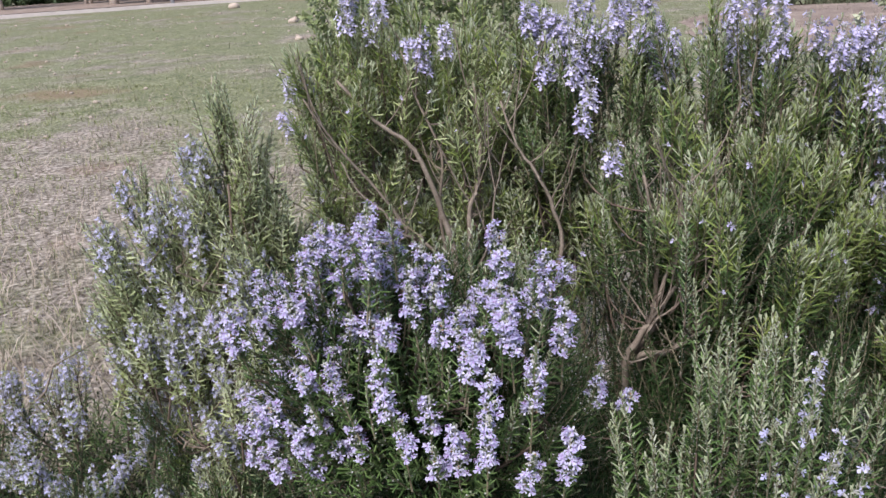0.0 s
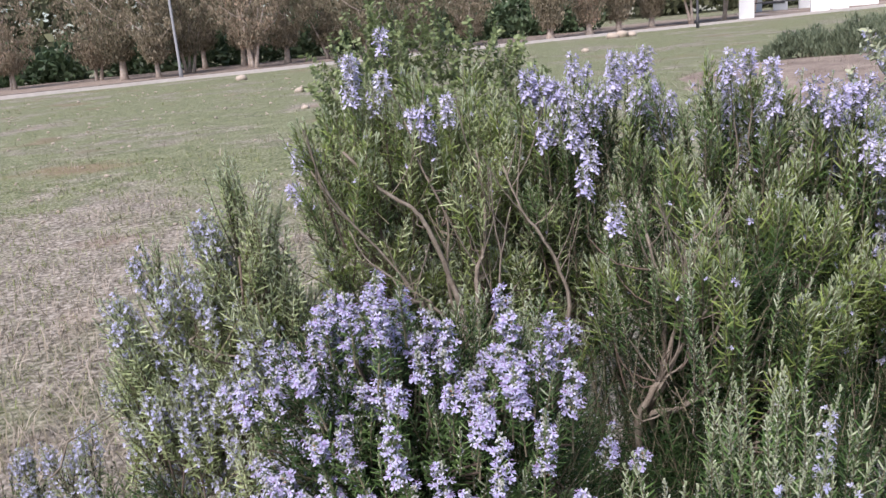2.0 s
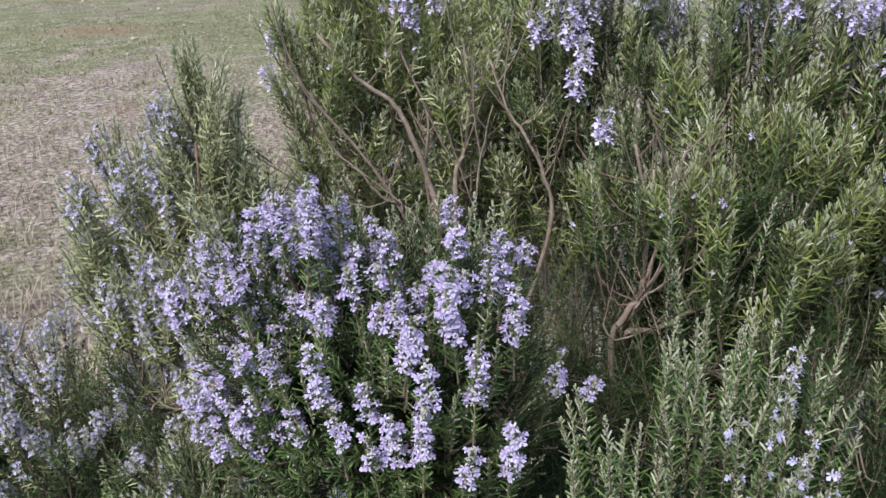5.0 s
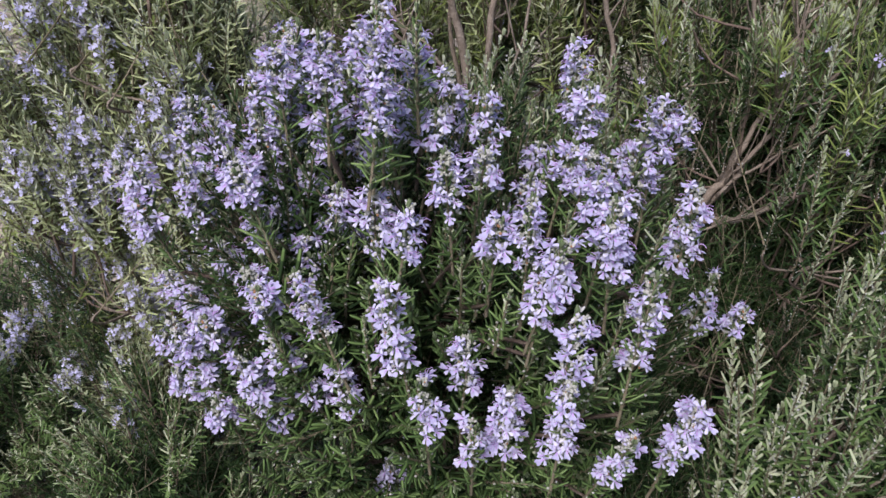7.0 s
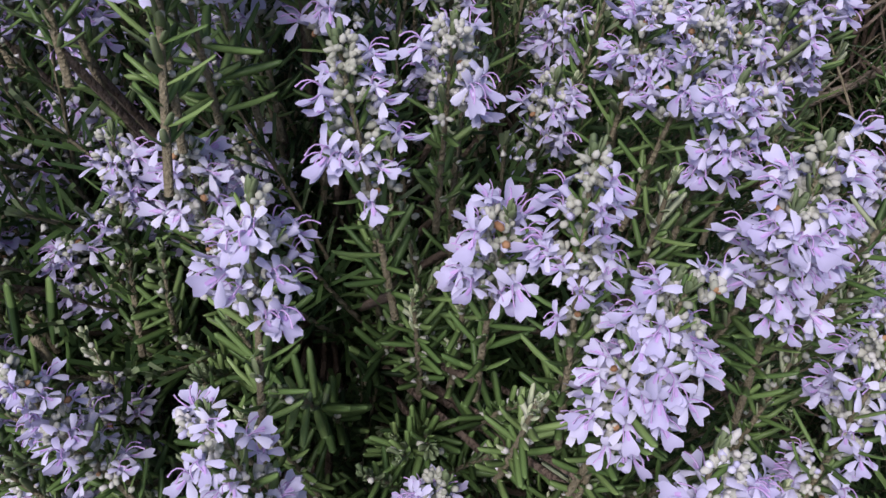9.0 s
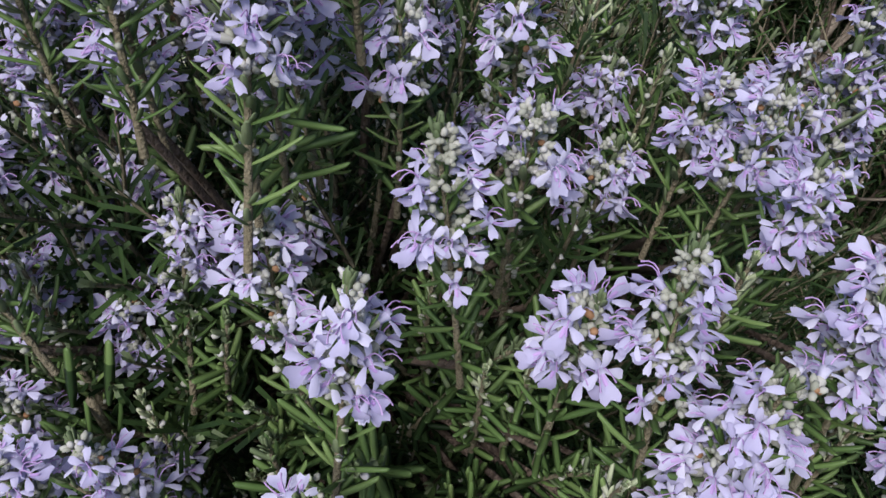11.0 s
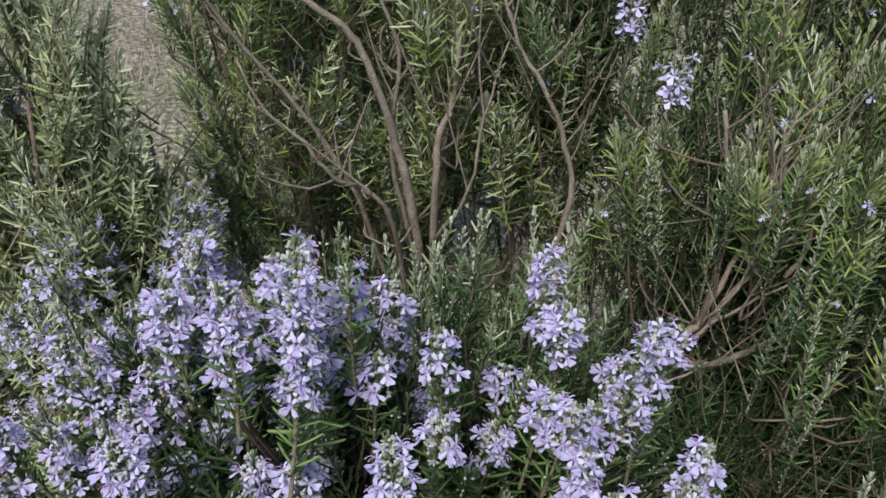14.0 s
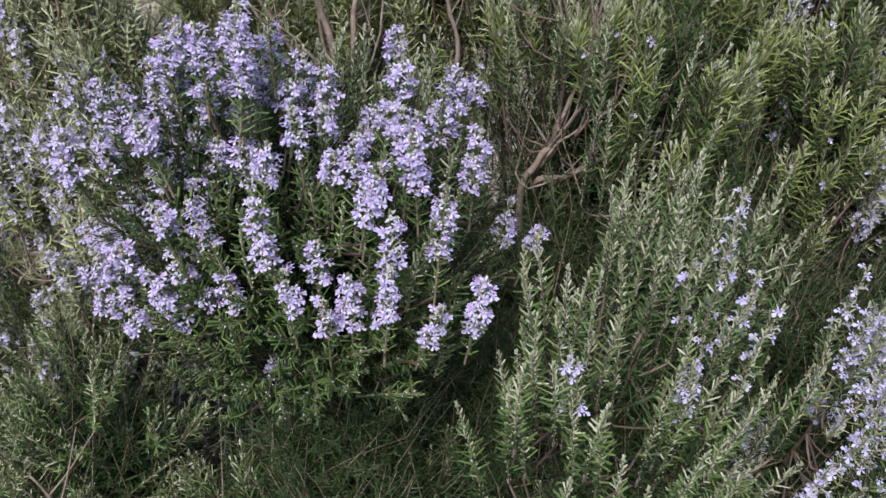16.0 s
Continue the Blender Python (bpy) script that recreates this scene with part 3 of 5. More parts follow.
BUD_SHOOTS = [shoot(l, 280 + i, 0.0135, 0.0050, (GREEN, GREEN), PALE, 0.62, 1.0, 0.0024, True, axil_pale=0.3, buds=0.45) for i, l in enumerate((0.07, 0.085, 0.095))]
# darker than the fine shoots: shade between the heads is in the colour
SHORT_SHOOTS = [shoot(l, 260 + i, 0.016, 0.0056, DARK_TONES, UNDER, 0.9, 0.8, 0.0027, quick=True) for i, l in enumerate((0.075, 0.09, 0.085, 0.10))]
STAR_SHOOT = shoot(0.05, 270, 0.022, 0.0060, (GREEN, GREEN), UNDER, 0.99, 1.0, 0.0030, True, steep=-24, buds=0.9)
HEADS = (0.026, 0.034, 0.044, 0.056, 0.070)
FINE_SPIKES = [[fine_spike(300 + 10 * i + k, h) for k in range(3)] for i, h in enumerate(HEADS)]
MESHES = {}


def shared(geo, name):
    if id(geo) not in MESHES:
        MESHES[id(geo)] = geo.mesh(name)
    return MESHES[id(geo)]


def height_of(geo):
    return float(max(v[2] for v in geo.v))


def crown(blobs, density, r, back=0.22, deep=0.5, bottom=-0.6):
    """Shoot tips spread over and inside a crown of overlapping ellipsoids: (tip, outward, depth)."""
    tips = []
    for b in blobs:
        c, rad = Vector(b[:3]), Vector(b[3:6])
        mean = (rad.x * rad.y + rad.y * rad.z + rad.x * rad.z) / 3
        for _ in range(int(4 * math.pi * mean * density)):
            d = Vector((r.gauss(0, 1), r.gauss(0, 1), r.gauss(0, 1))).normalized()
            if d.z < bottom or (d.y > 0.25 and r.random() > back):
                continue
            depth = r.uniform(0.35, 0.72) if r.random() < deep else r.uniform(0.86, 1.06)
            p = c + Vector((d.x * rad.x, d.y * rad.y, d.z * rad.z)) * depth
            inside = any(o is not b and ((p.x - o[0]) / o[3]) ** 2 + ((p.y - o[1]) / o[4]) ** 2 + ((p.z - o[2]) / o[5]) ** 2 < 0.5 for o in blobs)
            if not inside and p.z > 0.1:
                tips.append((p, Vector((d.x / rad.x, d.y / rad.y, d.z / rad.z)).normalized(), depth))
    return tips


def smooth_line(points, steps=4):
    """A smooth curve through the points."""
    p = [Vector(q) for q in points]
    p = [p[0] * 2 - p[1]] + p + [p[-1] * 2 - p[-2]]
    out = []
    for i in range(1, len(p) - 2):
        for k in range(steps):
            t = k / steps
            out.append(0.5 * (2 * p[i] + (p[i + 1] - p[i - 1]) * t + (2 * p[i - 1] - 5 * p[i] + 4 * p[i + 1] - p[i + 2]) * t * t + (3 * p[i] - p[i - 1] - 3 * p[i + 1] + p[i + 2]) * t ** 3))
    return out + [p[-2]]


def limb_tube(geo, points, w0, w1, r, here, wobble=0.0016, mat=BARK):
    """A limb that bends through the points, a little uneven."""
    pts = [q + Vector((r.uniform(-1, 1), r.uniform(-1, 1), r.uniform(-1, 1))) * wobble for q in smooth_line(points)]
    n = len(pts) - 1
    tube(geo, [here @ p for p in pts], [(w0 + (w1 - w0) * k / n) * r.uniform(0.92, 1.1) for k in range(n + 1)], mat, 7)
    return pts


def bush(name_label, base, blobs, density, seed, kinds, upright=0.9, outward=0.45, limbs=12, fixed=(), spread=0.22, keep=None, bare_limbs=(), heart=150, inner=None, fill=()):
    """A whole rosemary: woody limbs from one base, twigs, and leafy boughs. kinds: function of (tip, random) that picks the boughs. fixed: (tip, direction, Geo)."""
    r = random.Random(seed)
    root = thing("rosemary_bush", base, name_label, "rosemary bush", "rosemary bushes in the bed")
    here = Matrix.Translation(-Vector(base))
    placed = []
    for tip, n, depth in crown(blobs, density, r, deep=0.0):
        if keep and not keep(tip, r):
            continue
        d = (n * outward + UP * upright + Vector((r.uniform(-1, 1), r.uniform(-1, 1), r.uniform(-1, 1))) * spread).normalized()
        g, size = r.choice(kinds(tip, r)), r.uniform(0.82, 1.15)
        placed.append((tip - d * height_of(g) * size, d, g, size, "branch"))
    for tip, d, g in fixed:
        placed.append((tip - d * height_of(g), d, g, 1.0, "flower_spike" if g in BACK_SPIKES + SILVER_SPIKES else "shoot"))
    # leaves on the old wood inside; inner shade is put into their colour
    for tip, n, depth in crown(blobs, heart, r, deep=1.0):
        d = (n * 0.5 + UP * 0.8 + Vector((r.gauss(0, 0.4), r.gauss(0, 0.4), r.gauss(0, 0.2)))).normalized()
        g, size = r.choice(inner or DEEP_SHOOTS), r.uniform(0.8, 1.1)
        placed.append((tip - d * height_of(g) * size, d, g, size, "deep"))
    # extra dark shoots packed into the gaps, coloured as shade
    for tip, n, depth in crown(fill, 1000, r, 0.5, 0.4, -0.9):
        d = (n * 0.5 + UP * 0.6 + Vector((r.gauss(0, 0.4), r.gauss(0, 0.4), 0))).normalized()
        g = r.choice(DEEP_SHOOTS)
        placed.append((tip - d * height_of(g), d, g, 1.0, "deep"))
    placed.sort(key=lambda q: (q[4] == "deep", q[0].y - 0.3 * q[0].z))
    rest = {}
    for i, (foot, d, g, size, name) in enumerate(placed):
        m = here @ frame_of(foot, d, r.uniform(0, 6.28), size)
        if i < 280 and name != "deep":
            part(name, shared(g, name), root, at=m)
        else:
            rest.setdefault(id(g), (g, []))[1].append(m)
    if rest:
        tagged(part("foliage", merged("foliage", list(rest.values())), root), kind="stuff")
    # limbs from the base up into the crown
    heads = []
    for i in range(limbs):
        b = r.choice(blobs)
        tip = Vector(b[:3]) + Vector((r.uniform(-0.6, 0.6) * b[3], r.uniform(-0.7, 0.5) * b[4], r.uniform(0.0, 0.45) * b[5]))
        start = Vector(base) + Vector((r.uniform(-0.05, 0.05), r.uniform(-0.05, 0.05), -0.02))
        bow = Vector((r.uniform(-0.06, 0.06), r.uniform(-0.06, 0.06), -0.05))
        g = Geo()
        w = r.uniform(0.004, 0.008)
        heads += limb_tube(g, [start.lerp(tip, k / 4) + bow * math.sin(math.pi * k / 4) for k in range(5)], w, w * 0.35, r, here, 0.002)[5:]
        part("limb", g.mesh("limb"), root)
    for w, pts in bare_limbs:
        g = Geo()
        fine_pts = limb_tube(g, pts, w, w * 0.38, r, here, mat=TWIG)
        n = len(fine_pts)
        for k in range(n // 3, n - 1):
            for _ in range(r.choice((0, 0, 1))):
                e = fine_pts[k] + Vector((r.uniform(-0.07, 0.07), r.uniform(-0.05, 0.03), r.uniform(0.05, 0.15)))
                twig = smooth_line([fine_pts[k], fine_pts[k].lerp(e, 0.5) + Vector((r.uniform(-0.006, 0.006), 0, -0.012)), e], 3)
                tube(g, [here @ q for q in twig], [0.0016 - 0.00013 * i for i in range(len(twig))], TWIG, 4, False)
        part("limb", g.mesh("limb"), root, "bare grey-brown limb")
        heads += fine_pts[n // 3:]
    g = Geo()
    for foot, d, _, _, name in placed:
        if name == "deep" and r.random() < 0.7:
            continue
        near = min(heads, key=lambda p: (p - foot).length + 0.6 * max(0, p.z - foot.z + 0.05))
        if (near - foot).length > 0.22:
            near = foot - d * 0.04 - UP * 0.04
        mid = near.lerp(foot, 0.55) + Vector((r.uniform(-0.015, 0.015), r.uniform(-0.015, 0.015), -0.015))
        twig = smooth_line([near, mid, foot, foot + d * 0.012], 2)
        tube(g, [here @ q for q in twig], [0.0019 - 0.00008 * i for i in range(len(twig))], r.choice((BARK, TWIG)), 4, False)
    tagged(part("branchwork", g.mesh("branchwork"), root), kind="stuff")
    return root


# ---- ground ----
def rise(x, y):
    """The meadow climbs very gently away from the bed."""
    t = min(max(y - 4.0, 0.0), 90.0)
    return 0.015 * t + 0.012 * math.sin(x * 0.9 + 0.4) * math.sin(y * 0.7) * min(1.0, max(0.0, (y - 1.5) / 3))


def build_ground():
    xs = [-1500, -400, -120, -60] + [-40 + 0.8 * i for i in range(101)] + [60, 120, 400, 1500]
    ys = [-1500, -300, -60, -20] + [-6 + 0.5 * i for i in range(60)] + [24 + 2 * i for i in range(40)] + [120, 200, 500, 1500]
    verts = [(x, y, rise(x, y)) for y in ys for x in xs]
    w = len(xs)
    faces = [(j * w + i, j * w + i + 1, (j + 1) * w + i + 1, (j + 1) * w + i) for j in range(len(ys) - 1) for i in range(w - 1)]
    g = Geo()
    g.add(verts, faces, MEADOW)
    tagged(new("ground", g.mesh("ground")), "meadow of short green and dry grass over bare earth", "ground", kind="structure")


build_ground()


def build_bed():
    """Earth and fallen needles under the rosemary, coloured darker for the shade there."""
    g = Geo()
    verts, faces, rings, seg = [], [], 9, 48
    for i in range(rings + 1):
        for k in range(seg):
            a = 2 * math.pi * k / seg
            rr = i / rings * (1 + 0.14 * noise.noise(Vector((math.cos(a) * 2, math.sin(a) * 2, 9))))
            x, y = 0.1 + 1.45 * rr * math.cos(a), 1.45 + 0.95 * rr * math.sin(a)
            verts.append((x, y, rise(x, y) + (0.03 * (1 - (i / rings) ** 2) + 0.01 + 0.012 * noise.noise(Vector((x * 6, y * 6, 0))) if i < rings else -0.02)))
    for i in range(rings):
        for k in range(seg):
            faces.append((i * seg + k, (i + 1) * seg + k, (i + 1) * seg + (k + 1) % seg, i * seg + (k + 1) % seg))
    g.add(verts, faces, LITTER_AND_SHADE)
    tagged(new("planting_bed", g.mesh("planting_bed")), "earth with fallen needles under the rosemary, bush shade put into its colour", "soil", kind="structure")


build_bed()


def blade_tuft(seed, mat, count, height, spread, lay=0.6):
    r, g = random.Random(seed), Geo()
    for _ in range(count):
        a, l = r.uniform(0, 6.28), height * r.uniform(0.5, 1.2)
        x, y = r.gauss(0, spread), r.gauss(0, spread)
        o = Vector((math.cos(a), math.sin(a), 0)) * l * r.uniform(0.1, lay)
        s = Vector((-math.sin(a), math.cos(a), 0)) * 0.0022
        p = Vector((x, y, -0.005))
        up = Vector((0, 0, l * r.uniform(0.5, 1)))
        g.add([p - s, p + s, p + o * 0.45 + up * 0.65 + s * 0.8, p + o * 0.45 + up * 0.65 - s * 0.8, p + o + up * r.uniform(0.7, 1)], [(0, 1, 2, 3), (3, 2, 4)], mat)
    return g


def build_grass():
    r = random.Random(8)
    dry = [blade_tuft(i, GRASS, 7, 0.10, 0.045, 2.0) for i in range(4)]
    green = [blade_tuft(10 + i, GREEN_GRASS, 7, 0.06, 0.04, 1.2) for i in range(4)]
    lots = {id(g): (g, []) for g in dry + green}
    for _ in range(6500):
        y = 1.3 + 10.5 * r.random() ** 1.5
        x = r.uniform(-0.75 * y - 1.2, 0.15 * y)
        patch = noise.noise(Vector((x * 0.6, y * 0.6, 3.0)))
        share = 0.22 + 0.06 * y + patch
        g = r.choice(green if r.random() < share else dry)
        m = Matrix.Translation((x, y, rise(x, y))) @ Matrix.Rotation(r.uniform(0, 6.28), 4, "Z") @ Matrix.Scale(r.uniform(0.6, 1.4), 4)
        lots[id(g)][1].append(m)
    for _ in range(2000):
        a, d = r.uniform(0, 6.28), 1.6 + 4.5 * r.random()
        x, y = d * math.cos(a), 0.8 + d * math.sin(a)
        g = r.choice(dry + green)
        if (x - 0.1) ** 2 / 2.4 + (y - 1.45) ** 2 / 1.1 > 1 and math.hypot(x, y) > 0.5:
            lots[id(g)][1].append(Matrix.Translation((x, y, rise(x, y))) @ Matrix.Rotation(r.uniform(0, 6.28), 4, "Z") @ Matrix.Scale(r.uniform(0.6, 1.3), 4))
    for _ in range(1500):
        y = r.uniform(11, 33)
        x = r.uniform(-0.55 * y, 0.45 * y)
        g = r.choice(green + dry[:1])
        lots[id(g)][1].append(Matrix.Translation((x, y, rise(x, y))) @ Matrix.Rotation(r.uniform(0, 6.28), 4, "Z") @ Matrix.Scale(r.uniform(0.8, 1.8), 4))
    for _ in range(420):
        a, u = r.uniform(0, 6.28), math.sqrt(r.random())
        x, y = 8.6 + 5.2 * u * math.cos(a), 14.6 + 5.0 * u * math.sin(a)
        g = r.choice(dry)
        lots[id(g)][1].append(Matrix.Translation((x, y, rise(x, y) + 0.17 * (1 - u * u))) @ Matrix.Rotation(r.uniform(0, 6.28), 4, "Z") @ Matrix.Scale(r.uniform(0.7, 1.7), 4))
    tagged(new("grass", merged("grass", list(lots.values()))), "short meadow grass, dry near the bed and greener further off", "grass", kind="stuff")


build_grass()


def stone(seed, size):
    bm = bmesh.new()
    bmesh.ops.create_icosphere(bm, subdivisions=2, radius=size)
    r = random.Random(seed)
    off = Vector((r.uniform(0, 50), r.uniform(0, 50), 0))
    for v in bm.verts:
        v.co *= 1 + 0.35 * noise.noise(v.co / size * 0.9 + off)
        v.co.z *= 0.62
    bm.verts.index_update()
    g = Geo()
    g.add([v.co.copy() for v in bm.verts], [[v.index for v in f.verts] for f in bm.faces], STONE)
    bm.free()
    return g.mesh("stone")


STONES = [stone(i, 1.0) for i in range(4)]
STONE_SPOTS = [(-4.42, 10.2, 0.04), (-4.25, 22.6, 0.15), (-3.2, 17.4, 0.09), (-8.2, 32.1, 0.22), (7.3, 40.6, 0.3), (7.8, 40.9, 0.34), (8.3, 41.2, 0.25), (4.5, 30.3, 0.15)]
for i, (x, y, s) in enumerate(STONE_SPOTS):
    ob = tagged(new("stone", STONES[i % 4]), "pale rounded limestone lying on the grass", "stone", "stones on the meadow")
    ob.matrix_basis = Matrix.Translation((x, y, rise(x, y) + 0.3 * s)) @ Matrix.Rotation(i * 1.3, 4, "Z") @ Matrix.Diagonal((s, s, s, 1))
r = random.Random(21)
for i in range(190):
    y = 4 + 26 * r.random()
    x, s = r.uniform(-0.55 * y, -0.08 * y), r.uniform(0.008, 0.024) * (0.6 + y / 16)
    ob = tagged(new("stone", STONES[i % 4]), "small pale pebble lying on the grass", "stone", "stones on the meadow")
    ob.matrix_basis = Matrix.Translation((x, y, rise(x, y) + 0.35 * s)) @ Matrix.Rotation(i * 1.7, 4, "Z") @ Matrix.Diagonal((s, s, s, 1))


# ---- far side of the meadow: path, trees, lamps, white walls ----
def along(s):
    """The path's near edge, from far left (s=0) to far right (s=1)."""
    return Vector((-70 + 120 * s, 8.8 + 51 * s + 3.0 * math.sin(s * 3.1), 0))


def build_path():
    g, k = Geo(), Geo()
    verts, faces, kv, kf = [], [], [], []
    n = 60
    for i in range(n + 1):
        p = along(i / n)
        d = (along(min(1, i / n + 0.01)) - along(max(0, i / n - 0.01))).normalized()
        s = Vector((-d.y, d.x, 0))
        for w in (0.3, 3.4):
            q = p + s * w
            verts.append((q.x, q.y, rise(q.x, q.y) + 0.03))
        for w, h in ((0.0, -0.1), (0.0, 0.13), (0.3, 0.13), (0.3, -0.1)):
            q = p + s * w
            kv.append((q.x, q.y, rise(p.x, p.y) + h))
    for i in range(n):
        a = 2 * i
        faces.append((a, a + 2, a + 3, a + 1))
        for c in range(3):
            b = 4 * i + c
            kf.append((b, b + 4, b + 5, b + 1))
    g.add(verts, faces, PATHSTUFF)
    k.add(kv, kf, KERB)
    tagged(new("path", g.mesh("path", False)), "pale gravel footpath along the far side of the meadow", "path", kind="structure")
    tagged(new("kerb", k.mesh("kerb", False)), "pale concrete kerb beside the gravel path", "kerb", kind="structure")
    # bare earth under the row of trees
    v, f = [], []
    for i in range(n + 1):
        p = along(i / n)
        d = (along(min(1, i / n + 0.01)) - along(max(0, i / n - 0.01))).normalized()
        s = Vector((-d.y, d.x, 0))
        for w in (3.4, 8.0, 15.0):
            q = p + s * (w + (0.8 * math.sin(i * 1.7) if w > 10 else 0))
            v.append((q.x, q.y, rise(q.x, q.y) + 0.05))
    for i in range(n):
        for c in range(2):
            a = 3 * i + c
            f.append((a, a + 3, a + 4, a + 1))
    e = Geo()
    e.add(v, f, SOIL)
    tagged(new("earth_strip", e.mesh("earth_strip")), "bare trodden earth under the row of trees", "ground", kind="structure")


build_path()


def spray(seed, mat, size, count, droop, broad=1.0, slim=1.0):
    """A clump of scale-like twigs, some tens of centimetres across."""
    r, g = random.Random(seed), Geo()
    for _ in range(count):
        d = Vector((r.gauss(0, 1), r.gauss(0, 1), r.gauss(0.25 - droop, 0.8))).normalized()
        s = d.cross(Vector((r.gauss(0, 1), r.gauss(0, 1), r.gauss(0, 1)))).normalized()
        c = Vector((r.gauss(0, 1), r.gauss(0, 1), r.gauss(0, 1))) * size * 0.3
        l, w = size * r.uniform(0.2, 0.5) * broad, size * r.uniform(0.06, 0.11) * broad * slim
        g.add([c, c + d * l * 0.5 + s * w, c + d * l, c + d * l * 0.5 - s * w], [(0, 1, 2), (0, 2, 3)], mat)
    return g


SPRAYS = [spray(i, CYPRESS, 0.36, 22, -2.2, 1.25, 0.6) for i in range(4)]
COLUMN_SPRAYS = [spray(10 + i, CYPRESS, 0.38, 20, -3.2, 1.35, 0.5) for i in range(3)]
PINE_SPRAYS = [spray(20 + i, PINE, 0.6, 24, 0.0) for i in range(3)]
HEDGE_SPRAYS = [spray(30 + i, HEDGE, 0.9, 16, 0.0, 1.6) for i in range(3)]


def tree(x, y, height, width, clear, sprays, seed, label, category, trunks=1, thick=0.17, clumps=420, taper=1.0, lean=0.0, group="row of trees beyond the path"):
    """Trunk or trunks with limbs, and an uneven crown of many small sprays with gaps."""
    r = random.Random(seed)
    z0 = rise(x, y)
    root = thing("tree", (x, y, z0), label, category, group)
    for k in range(trunks):
        g = Geo()
        off = Vector((r.uniform(-0.5, 0.5), r.uniform(-0.4, 0.4), 0)) * (0 if trunks == 1 else 1)
        out = Vector((r.uniform(-0.6, 0.6), r.uniform(-0.4, 0.4), 0)) * (0.25 if trunks == 1 else 1.2)
        pts = [off * 0.4 + (off + out) * (s / 7) ** 1.3 + Vector((lean * s / 7, 0, -0.1 + (clear * 1.5 + 1.2) * s / 7)) for s in range(8)]
        w = thick if trunks == 1 else thick * 0.6
        tube(g, pts, [w * (1.35 if s == 0 else 1 - 0.12 * s) for s in range(8)], TRUNK, 8)
        part("trunk", g.mesh("trunk"), root)
    for k in range(7):
        g = Geo()
        h = clear * r.uniform(0.8, 1.6) + (height - clear) * 0.06 * k
        a = r.uniform(0, 6.28)
        o = Vector((math.cos(a), math.sin(a), 0)) * width * 0.4 * r.uniform(0.6, 1)
        tube(g, [(0, 0, h), tuple(o * 0.5 + Vector((0, 0, h + 0.35))), tuple(o + Vector((0, 0, h + 0.9)))], [0.06, 0.04, 0.015], TRUNK, 5)
        part("limb", g.mesh("limb"), root)
    spots = {id(s): (s, []) for s in sprays}
    for _ in range(clumps):
        u = r.random() ** 2.3
        h = clear + (height - clear) * u
        prof = min(1.0, 0.22 + 3.2 * u) * (1 - 0.35 * u * taper)
        a = r.uniform(0, 6.28)
        bump_r = 1 + 0.75 * noise.noise(Vector((math.cos(a) * 2.2 + seed, math.sin(a) * 2.2, h * 0.45)))
        rr = width / 2 * prof * bump_r * (r.uniform(0.75, 1.05) if r.random() < 0.62 else r.uniform(0.1, 0.75))
        s = r.choice(sprays)
        spots[id(s)][1].append(Matrix.Translation((rr * math.cos(a) + lean * u, rr * math.sin(a), h)) @ Matrix.Rotation(r.uniform(0, 6.28), 4, "Z") @ Matrix.Scale(r.uniform(0.7, 1.35), 4))
    tagged(part("crown", merged("crown", list(spots.values())), root), kind="stuff")
    return root


WOOD = "tall dusty green cypress with a bare pale lower trunk"
for i, (x, y, h, w, clear, n, th) in enumerate((
        (-18.9, 44.7, 8.5, 3.4, 1.1, 1, 0.20), (-16.4, 41.7, 8.0, 3.3, 1.4, 1, 0.24), (-14.4, 40.9, 7.5, 2.7, 1.2, 1, 0.15), (-13.6, 43.2, 8.0, 3.0, 1.4, 2, 0.18),
        (-14.2, 48.0, 8.5, 3.2, 1.6, 1, 0.18), (-11.9, 47.7, 8.5, 3.0, 1.5, 1, 0.20), (-10.1, 42.4, 8.5, 3.4, 1.5, 5, 0.20), (-9.0, 45.4, 8.5, 3.4, 1.3, 1, 0.20),
        (-6.9, 46.6, 8.0, 3.2, 1.1, 2, 0.18), (-4.6, 44.6, 8.5, 3.6, 1.1, 1, 0.20), (-1.9, 45.6, 8.0, 3.6, 1.0, 2, 0.20), (0.7, 46.5, 8.5, 3.2, 0.9, 1, 0.20),
        (-22.5, 42.5, 8.5, 3.6, 1.2, 1, 0.20), (-26.0, 41.0, 8.5, 3.6, 1.2, 1, 0.20))):
    tree(x, y, h, 1.12 * w, 0.8 * clear, SPRAYS, 100 + i, WOOD, "cypress tree", n + (i % 3 == 0), 0.9 * th, 560)
for i, (x, y, w) in enumerate(((5.0, 46.0, 2.6), (7.4, 48.0, 2.4), (9.3, 49.5, 2.6), (11.6, 51.5, 2.8))):
    tree(x, y, 9.0, w, 0.75, COLUMN_SPRAYS, 200 + i, "columnar cypress with brownish upright foliage", "cypress tree", 1, 0.22, 700, 0.3)
for i, (x, y, h, w, clear, lean) in enumerate(((13.6, 50.5, 8, 5.0, 2.0, -0.6), (16.4, 53.0, 8, 5.5, 2.1, 0.8), (21.0, 62.0, 8, 6.0, 2.3, 0.4), (27.0, 66.0, 8, 6.0, 2.4, -0.4), (33.0, 66.0, 8, 6.5, 2.4, 0.5))):
    tree(x, y, h, w, clear, PINE_SPRAYS, 300 + i, "yellow-green pine with pale slanting trunks", "pine tree", 2, 0.16, 420, 0.4, lean)


